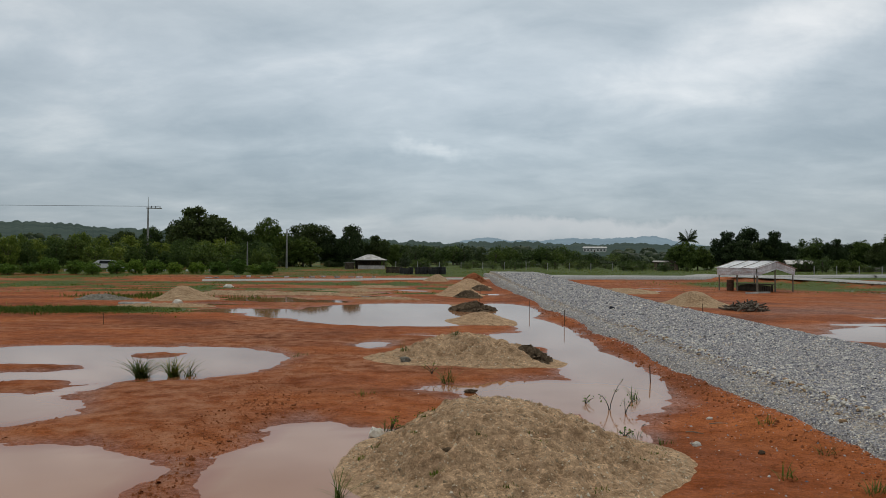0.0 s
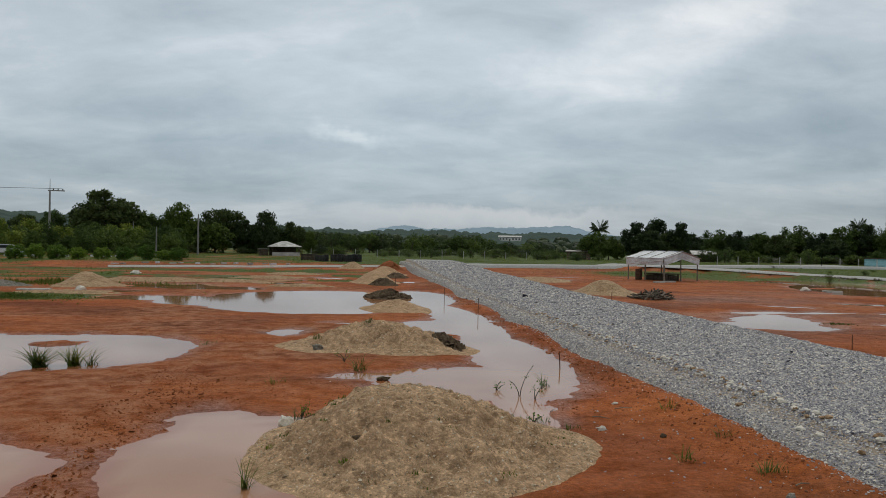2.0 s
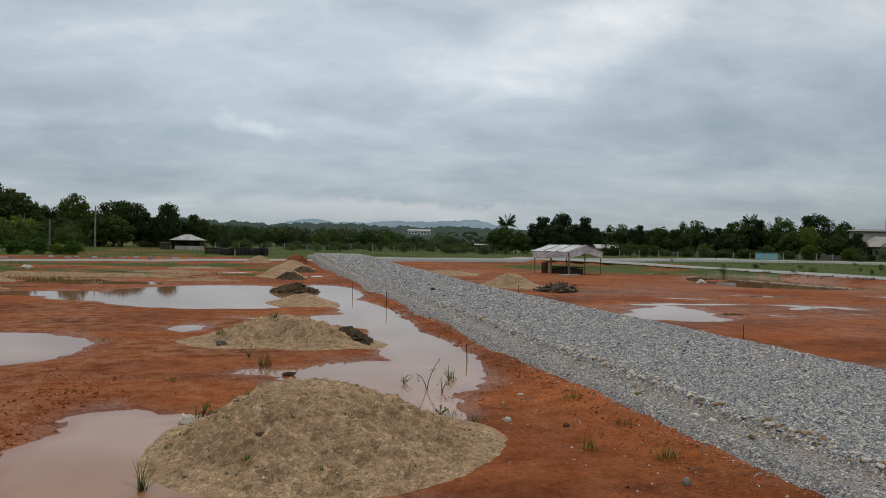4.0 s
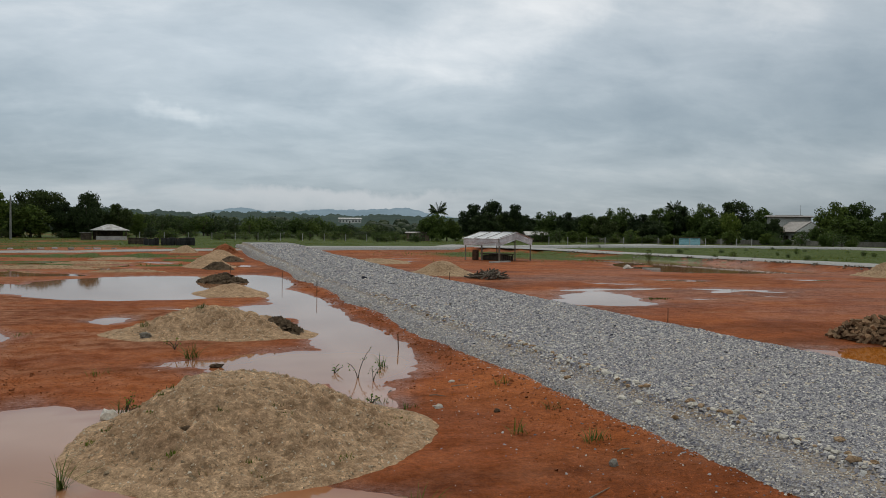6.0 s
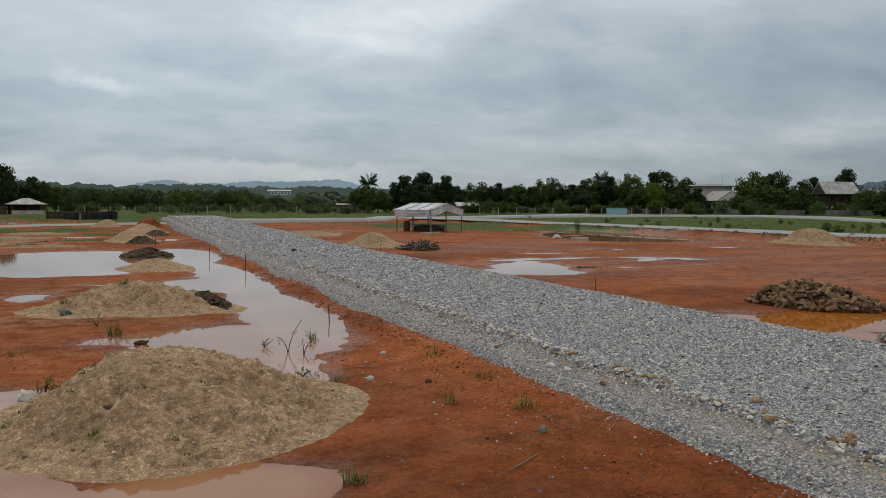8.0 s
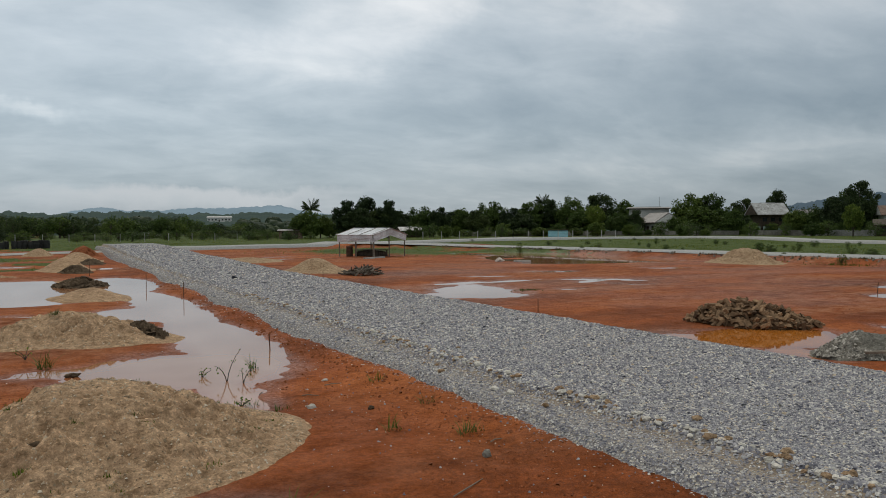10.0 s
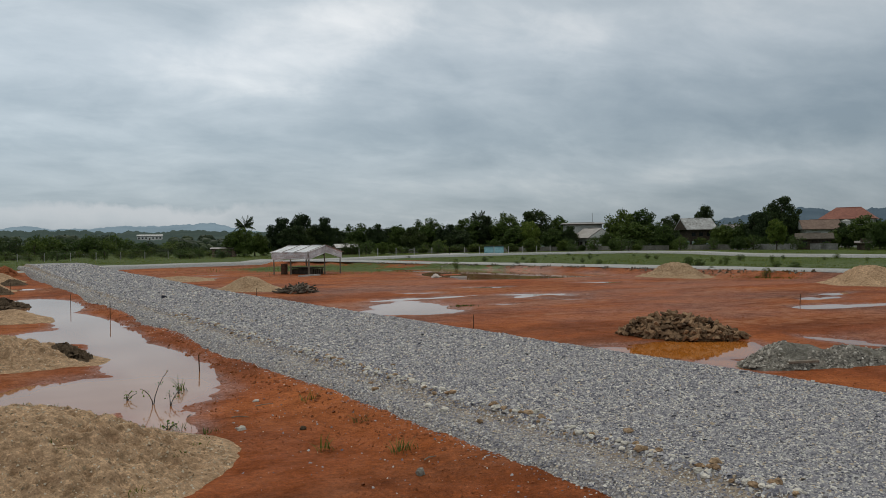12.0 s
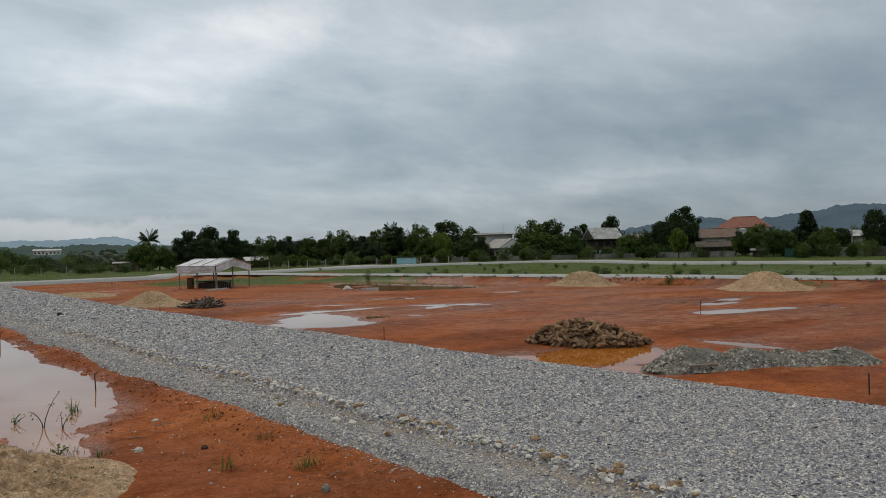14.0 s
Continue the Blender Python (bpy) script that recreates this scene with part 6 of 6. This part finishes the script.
def water_tank(az, d):
    x, y = polar(az, d)
    ob = thing("water_tank", pose(x, y, ground_at(x, y)), "small white water tank on a steel tower", "water tank")
    for i in range(4):
        a = math.tau * (i + 0.5) / 4
        part("leg", tube(bmesh.new(), [(0.9 * math.cos(a), 0.9 * math.sin(a), -0.1), (0.6 * math.cos(a), 0.6 * math.sin(a), 4.2)], [0.06, 0.05], 6), POLE, ob)
    part("tank", tube(bmesh.new(), [(0, 0, 4.2), (0, 0, 4.3), (0, 0, 5.5), (0, 0, 5.75)], [0.6, 0.8, 0.8, 0.25], 16), PLASTER, ob)


water_tank(56.75, 186)
for k in (0.5, 1.9):
    cable = thing("cable", Matrix(), "thin black power cable", "cable", "power cables")
    pts = [(px + k - 0.02 - 26 * i, py - 1.5 * i, pz + 0.3 + 0.9 * (i / 2) ** 2 * 0.6 - 0.25 * i) for i in range(5)]
    part("wire", tube(bmesh.new(), pts, [0.03] * 5, 5), BLACK, cable)


def tarp_box(az, d, w, h):
    x, y = polar(az, d)
    ob = thing("tarp_shelter", pose(x, y, ground_at(x, y), 0, 0, -az), "low shelter covered with pale blue tarp", "shelter")
    part("cover", box(bmesh.new(), -w / 2, w / 2, -0.9, 0.9, -0.02, h, bevel=0.08), TARP_BLUE, ob)
    part("roof", box(bmesh.new(), -w / 2 - 0.15, w / 2 + 0.15, -1.1, 1.1, h + 0.01, h + 0.14, bevel=0.03), DARK_WOOD, ob)


tarp_box(34.1, 165, 3.9, 1.35)


def net_fence():
    p, q = Vector(polar(59.3, 158)), Vector(polar(60.8, 157))
    ob = thing("net_fence", pose(p.x, p.y, ground_at(*p), 0, 0, math.degrees(math.atan2(q.y - p.y, q.x - p.x))), "dark green netting fence on thin posts", "fence")
    L = (q - p).length
    part("net", sheet(bmesh.new(), (0, 0, 0), (L, 0, 0), (L, 0, 1.5), (0, 0, 1.5), 12, 3, 0.05, 4), NET_GREEN, ob)
    for i in range(4):
        part("post", box(bmesh.new(), i * L / 3 - 0.04, i * L / 3 + 0.04, 0.03, 0.11, -0.1, 1.6), GREY_WOOD, ob)


net_fence()


def car(az, d, yaw):
    x, y = polar(az, d)
    ob = thing("car", pose(x, y, ground_at(x, y), 0, 0, yaw), "white car parked behind bushes", "car")
    bm = bmesh.new()
    prism(bm, [(-2.1, 0.35), (2.1, 0.35), (2.15, 0.75), (1.2, 0.95), (0.75, 1.42), (-1.3, 1.45), (-1.95, 0.95), (-2.15, 0.8)], -0.82, 0.82)
    bmesh.ops.bevel(bm, geom=list(bm.edges), offset=0.06, segments=2, affect="EDGES")
    part("body", bm, WHITE_PAINT, ob)
    for s in (-0.83, 0.815):
        part("side_window", prism(bmesh.new(), [(-1.25, 0.95), (0.95, 0.95), (0.65, 1.33), (-1.15, 1.36)], s, s + 0.015), GLASS_DARK, ob)
    for wx in (-1.3, 1.35):
        for wy in (-0.72, 0.72):
            part("wheel", tube(bmesh.new(), [(wx, wy - 0.1, 0.31), (wx, wy + 0.1, 0.31)], [0.31, 0.31], 18), BLACK, ob)


car(-21.95, 121, 25)


def kerb_blocks():
    rng = random.Random(6)
    bm = bmesh.new()
    box(bm, -0.26, 0.26, -0.15, 0.15, 0, 0.30, bevel=0.04)
    first = None
    for i in range(20):
        if i % 5 == 4:
            continue
        az = -24.5 + i * 0.5 + rng.uniform(-0.1, 0.1)
        x, y = polar(az, 115.5)
        if first is None:
            first = thing("marker_block", pose(x, y, ground_at(x, y) - 0.02), "pale painted concrete block beside the track", "block", "marker blocks")
            part("body", bm, PLASTER, first)
        else:
            copy_thing(first, pose(x, y, ground_at(x, y) - 0.02, 0, 0, rng.uniform(-20, 20)))


kerb_blocks()


# ---- small things on the near ground ----
def stake(x, y, h, lean=0.0):
    ob = thing("survey_stake", pose(x, y, ground_at(x, y) - 0.08, lean, lean * 0.6, 0), "thin dark survey stake driven into the ground", "stake", "survey stakes")
    part("rod", tube(bmesh.new(), [(0, 0, 0), (0, 0, h), (0, 0, h + 0.06)], [0.012, 0.012, 0.010], 6), RUST, ob)


for row in ((12.62, 19.6, 0.42), (13.3, 6.5, 0.36), (11.95, 37.2, 0.5), (26.9, 19.5, 0.42, 3), (4.62, 30.6, 0.62), (4.25, 16.7, 0.42, -3), (-12.1, 29.3, 0.45), (4.1, 37.6, 0.7), (2.3, 47.5, 0.8, 4)):
    stake(*row)


def blades(n, tall, spread, seed, width=0.012, lean=0.5):
    """A clump of bent, tapering blades."""
    rng = random.Random(seed)
    v, f = [], []
    for _ in range(n):
        a, r = rng.uniform(0, math.tau), spread * 0.5 * math.sqrt(rng.random())
        h, out = tall * rng.uniform(0.45, 1.0), lean * tall * rng.uniform(0.1, 1.0)
        ox, oy = r * math.cos(a * 1.7), r * math.sin(a * 1.7)
        c, s = math.cos(a), math.sin(a)
        w = width * rng.uniform(0.6, 1.2)
        i0 = len(v)
        for k in range(5):
            u = k / 4
            b = out * u ** 1.8
            z = h * (u - 0.25 * u * u * min(out / h, 1.0))
            ww = w * (1 - u) ** 0.7
            v += [(ox + c * b - s * ww, oy + s * b + c * ww, z), (ox + c * b + s * ww, oy + s * b - c * ww, z)]
            if k:
                j = i0 + 2 * k
                f.append((j - 2, j - 1, j + 1, j))
    return v, f


def grass_tuft(x, y, tall, n, spread, seed, label="tuft of green grass growing in wet red soil", width=0.009, lean=0.8, lift=0.0):
    v, f = blades(n, tall, spread, seed, width, lean)
    ob = new("grass_tuft", mesh_np("grass_tuft", v, f, GRASS))
    ob.matrix_basis = pose(x, y, max(ground_at(x, y), -0.03) - 0.01 + lift)
    return tagged(ob, label, "grass", "grass tufts")


for i, row in enumerate(((-6.2, 16.8, 0.60, 150, 0.30), (-5.6, 17.0, 0.58, 90, 0.28), (-5.3, 17.1, 0.5, 24, 0.3), (-1.15, 8.45, 0.42, 30, 0.12), (0.1, 16.3, 0.45, 40, 0.3), (3.45, 14.6, 0.42, 20, 0.2), (-0.75, 11.7, 0.34, 40, 0.35), (-0.2, 12.0, 0.3, 30, 0.3), (3.85, 9.15, 0.26, 22, 0.22),
                         (4.55, 8.5, 0.2, 40, 0.35), (4.75, 10.1, 0.22, 14, 0.2), (4.7, 11.9, 0.22, 18, 0.25), (2.75, 11.5, 0.2, 14, 0.3), (2.45, 11.7, 0.11, 34, 0.45), (2.0, 6.9, 0.28, 34, 0.25), (0.35, 20.0, 0.28, 40, 0.3), (-0.9, 19.6, 0.3, 22, 0.3), (2.95, 10.9, 0.12, 18, 0.25), (-3.6, 20.5, 0.14, 30, 0.6), (-1.4, 14.6, 0.16, 24, 0.4), (17.0, 27.0, 0.12, 40, 0.8))):
    grass_tuft(*row, seed=200 + i, width=0.014 if i < 3 else 0.007, lean=1.5 if i < 3 else 1.25, lift=0.52 if i == 15 else 0.2 if i == 16 else 0.0)


def grass_patch(cx, cy, rx, ry, n, tall, seed, label):
    """A dense patch of short grass."""
    rng = np.random.default_rng(seed)
    a, r = rng.uniform(0, math.tau, n), np.sqrt(rng.random(n)) * (0.6 + 0.7 * rng.random(n) ** 2)
    x, y = cx + rx * r * np.cos(a), cy + ry * r * np.sin(a)
    z = land(x, y)
    h = tall * rng.uniform(0.25, 1.0, n) * (0.5 + 0.9 * smooth(-0.3, 0.4, fbm(x / 0.8, y / 0.8, 3, seed)))
    w = rng.uniform(0.006, 0.02, n) + 0.0003 * cy
    b = rng.uniform(0, math.tau, n)
    dx, dy = np.cos(b) * w, np.sin(b) * w
    lx, ly = rng.normal(0, 0.35, n) * h, rng.normal(0, 0.35, n) * h
    v = np.stack([np.stack([x - dx, y - dy, z - 0.02], -1), np.stack([x + dx, y + dy, z - 0.02], -1), np.stack([x + lx, y + ly, z + h], -1)], 1).reshape(-1, 3)
    tagged(new("grass_patch", mesh_np("grass_patch", v, np.arange(n * 3).reshape(-1, 3), GRASS)), label, "grass", "grass patches", "stuff")


grass_patch(-17.2, 36.5, 5.2, 2.6, 13000, 0.10, 401, "dense patch of green grass on wet ground")
grass_patch(-18.0, 48.5, 4.0, 2.5, 1500, 0.32, 402, "weedy green grass round a sand heap")
grass_patch(-11.5, 49.5, 2.5, 1.5, 600, 0.2, 403, "weedy green grass at a puddle")
grass_patch(17.0, 27.1, 0.7, 0.5, 160, 0.08, 404, "thin grass at the rim of a puddle")
grass_patch(44.0, 33.5, 1.6, 2.5, 600, 0.14, 405, "green weeds between sand heaps")
rngt = random.Random(77)


def top_of(x, y):
    """The height of whatever lies uppermost at a place."""
    hit, p, _, _, _, _ = scene.ray_cast(bpy.context.evaluated_depsgraph_get(), Vector((x, y, 2.2)), Vector((0, 0, -1)))
    return p.z if hit else 0.0


for i in range(34):
    a, r = rngt.uniform(0, math.tau), rngt.uniform(0.3, 0.95)
    u, v = r * math.cos(a) * 2.1, r * math.sin(a) * 2.2
    ob = grass_tuft(0.7 + u, 10.1 + v, rngt.uniform(0.03, 0.08), rngt.randint(14, 30), 0.22, 300 + i, "small weed sprouting from a sand heap", 0.008, 0.9)
    ob.location.z = top_of(0.7 + u, 10.1 + v) - 0.01
    ob["kind"] = "stuff"


def weed(x, y, seed, tall, stems):
    """A straggling weed: arching stems with small leaves."""
    rng = random.Random(seed)
    ob = thing("weed", pose(x, y, max(ground_at(x, y), -0.04) - 0.01), "straggling weed with small leaves on wet ground", "weed", "weeds")
    for _ in range(stems):
        a, h, out = rng.uniform(0, math.tau), tall * rng.uniform(0.5, 1.0), tall * rng.uniform(0.2, 0.75)
        pts = [(math.cos(a) * out * u ** 1.6, math.sin(a) * out * u ** 1.6, h * (u - 0.25 * u * u)) for u in (0, 0.25, 0.5, 0.75, 1.0)]
        stem = part("stem", tube(bmesh.new(), pts, [0.009, 0.008, 0.006, 0.005, 0.003], 5), BARK, ob)
        c = np.array([Vector(pts[2]).lerp(Vector(pts[4]), rng.random()) + Vector((rng.gauss(0, .03), rng.gauss(0, .03), rng.gauss(0, .03))) for _ in range(14)])
        r2 = np.random.default_rng(rng.randint(0, 9999))
        vv, ff = leaf_quads(c, r2.uniform(0.008, 0.02, len(c)), r2)
        part_me("leaves", mesh_np("leaves", vv, ff, LEAF_LIGHT), stem)


weed(2.75, 13.6, 1, 0.75, 2)
weed(2.45, 14.2, 2, 0.26, 3)
weed(2.95, 13.3, 3, 0.4, 2)
weed(3.3, 14.3, 4, 0.35, 2)
weed(-0.25, 17.2, 5, 0.35, 4)
weed(-0.8, 11.75, 6, 0.42, 4)
weed(-0.35, 12.15, 7, 0.34, 4)
weed(2.55, 11.6, 8, 0.22, 4)


def stone(x, y, sx, sy, sz, material, label, seed, lift=0.0, spin=0.0, group="loose stones"):
    bm = bmesh.new()
    bmesh.ops.create_icosphere(bm, subdivisions=2, radius=1.0)
    for v in bm.verts:
        k = 1 + 0.6 * noise.noise(v.co * 1.5 + Vector((seed * 3.1, 0, 0)))
        v.co = Vector((v.co.x * sx * k, v.co.y * sy * k, v.co.z * sz * k))
    me = bpy.data.meshes.new("stone")
    bm.to_mesh(me)
    bm.free()
    me.materials.append(material)
    ob = new("stone", me)
    ob.matrix_basis = pose(x, y, max(ground_at(x, y), 0.0) + sz * 0.5 + lift, 0, 0, spin)
    return tagged(ob, label, "stone", group)


stone(3.32, 10.8, 0.085, 0.045, 0.035, PALE_STONE, "flat pale stone lying on red soil", 1, 0, 20)
stone(4.28, 7.62, 0.05, 0.05, 0.045, GREY_SAND, "grey broken stone lying on red soil", 2)
stone(-0.98, 11.25, 0.11, 0.085, 0.085, PALE_STONE, "white broken rock at the foot of a sand heap", 3, 0.05)
stone(-0.62, 11.3, 0.07, 0.06, 0.05, PALE_STONE, "small white rock at the foot of a sand heap", 4, 0.05)
stone(4.1, 12.6, 0.05, 0.03, 0.025, PALE_STONE, "small pale stone lying on red soil", 5)
stone(4.0, 10.3, 0.05, 0.035, 0.03, CLOD, "dark clod lying on red soil", 6)
stone(-0.02, 8.95, 0.055, 0.045, 0.045, CLOD, "dark stone on a sand heap", 7).location.z = top_of(-0.02, 8.95) + 0.015
stone(-0.9, 18.9, 0.12, 0.1, 0.09, GREY_SAND, "grey rock beside a sand heap", 8).location.z = top_of(-0.9, 18.9) + 0.03
stone(0.5, 15.25, 0.11, 0.09, 0.05, CLOD, "dark clod at the water's edge", 9, 0.0)
stone(16.4, 8.9, 0.1, 0.05, 0.04, RED_CLOD, "red clod beside a gravel heap", 10)
stone(29.3, 50.6, 0.35, 0.25, 0.16, PALE_STONE, "white rock by the far pond", 11)


def heap_pebbles(cx, cy, rx, ry, n, size, seed):
    """Grit and small pebbles on a sand heap."""
    rng = np.random.default_rng(seed)
    r, a = np.sqrt(rng.random(n)) * 0.99, rng.uniform(0, math.tau, n)
    x, y = cx + r * np.cos(a) * rx, cy + r * np.sin(a) * ry
    s = size * rng.lognormal(0, 0.4, n)
    caster = bpy.context.evaluated_depsgraph_get()
    z = np.zeros(n)
    keep = np.zeros(n, dtype=bool)
    for i in range(n):
        hit, p, _, _, ob, _ = scene.ray_cast(caster, Vector((x[i], y[i], 3.0)), Vector((0, 0, -1)))
        if hit and ob.name.startswith("sand_mound"):
            z[i], keep[i] = p.z, True
    x, y, z, s = x[keep], y[keep], z[keep], s[keep]
    me = scatter_stones("grit", x, y, z + s * 0.15, s, GRIT, seed + 1)
    tagged(new("grit", me), "grit and small pebbles on a sand heap", "gravel", kind="stuff")


heap_pebbles(0.8, 10.1, 2.15, 2.45, 6500, 0.012, 61)
heap_pebbles(0.55, 20.25, 2.25, 2.3, 2600, 0.016, 63)


def ridge_stones():
    """Larger pale stones along the ridge of the road's shoulder."""
    rng = random.Random(14)
    for i in range(295):
        y = 4.0 + 24 * rng.random() ** 1.2
        x = 6.2 + rng.gauss(0, 0.06) if i % 6 else rng.uniform(5.5, 6.9)
        s = rng.uniform(0.022, 0.042) if i % 9 else rng.uniform(0.042, 0.055)
        z = float(road_height(np.array([x]), np.array([y]))[0])
        ob = stone(x, y, s * 1.3, s, s * 0.7, PALE_STONE if rng.random() < 0.65 else SAND_WARM, "pale larger stone on the gravel road", 40 + i, 0, rng.uniform(0, 180), "larger road stones")
        ob.location.z = z + s * 0.45


ridge_stones()


def twig(x, y, length, spin, seed):
    rng = random.Random(seed)
    ob = thing("twig", pose(x, y, ground_at(x, y) + 0.012, 0, 0, spin), "thin dry twig lying on red soil", "twig", "twigs")
    part("stick", tube(bmesh.new(), [(-length / 2, 0, 0), (-length * 0.1, rng.uniform(-.02, .02), 0.01), (length / 2, 0, 0.0)], [0.007, 0.008, 0.004], 5), GREY_WOOD, ob)


for i, row in enumerate(((4.62, 8.0, 0.22, 20), (3.6, 6.75, 0.6, 35), (3.55, 11.6, 0.25, -30), (4.1, 12.2, 0.3, 10), (3.0, 12.3, 0.2, 60), (17.1, 16.9, 0.4, -40))):
    twig(*row, i)


def slab(x, y, w, d, h, spin, material, label):
    ob = thing("slab", pose(x, y, ground_at(x, y) - 0.02, 0, 0, spin), label, "slab", "slabs and debris")
    part("body", box(bmesh.new(), -w / 2, w / 2, -d / 2, d / 2, 0, h, bevel=0.015), material, ob)


slab(-15.6, 41.8, 1.5, 0.6, 0.10, 6, CONCRETE, "pale flat concrete slab among weeds")
stone(-13.8, 43.0, 0.28, 0.2, 0.14, PALE_STONE, "pale broken concrete lump", 31)
stone(-16.5, 64.0, 0.4, 0.25, 0.18, PALE_STONE, "pale full sack lying on the ground", 32)
slab(24.3, 61.5, 1.6, 0.3, 0.12, 30, CONCRETE, "pale board lying beside the shed")
slab(23.2, 60.6, 0.9, 0.3, 0.12, 12, CONCRETE, "pale board lying beside the shed")
slab(30.5, 49.5, 1.2, 0.5, 0.15, -30, CONCRETE, "pale slab by the pond")
for i in range(14):
    slab(-24 + 1.3 * i + rngt.uniform(-.5, .5), 84.5 + 0.28 * i + rngt.uniform(-1, 1), rngt.uniform(0.3, 0.7), 0.35, rngt.uniform(0.08, 0.22), rngt.uniform(0, 90), CONCRETE if i % 3 else TARP, "pale rubble and sacks heaped by the cross road")
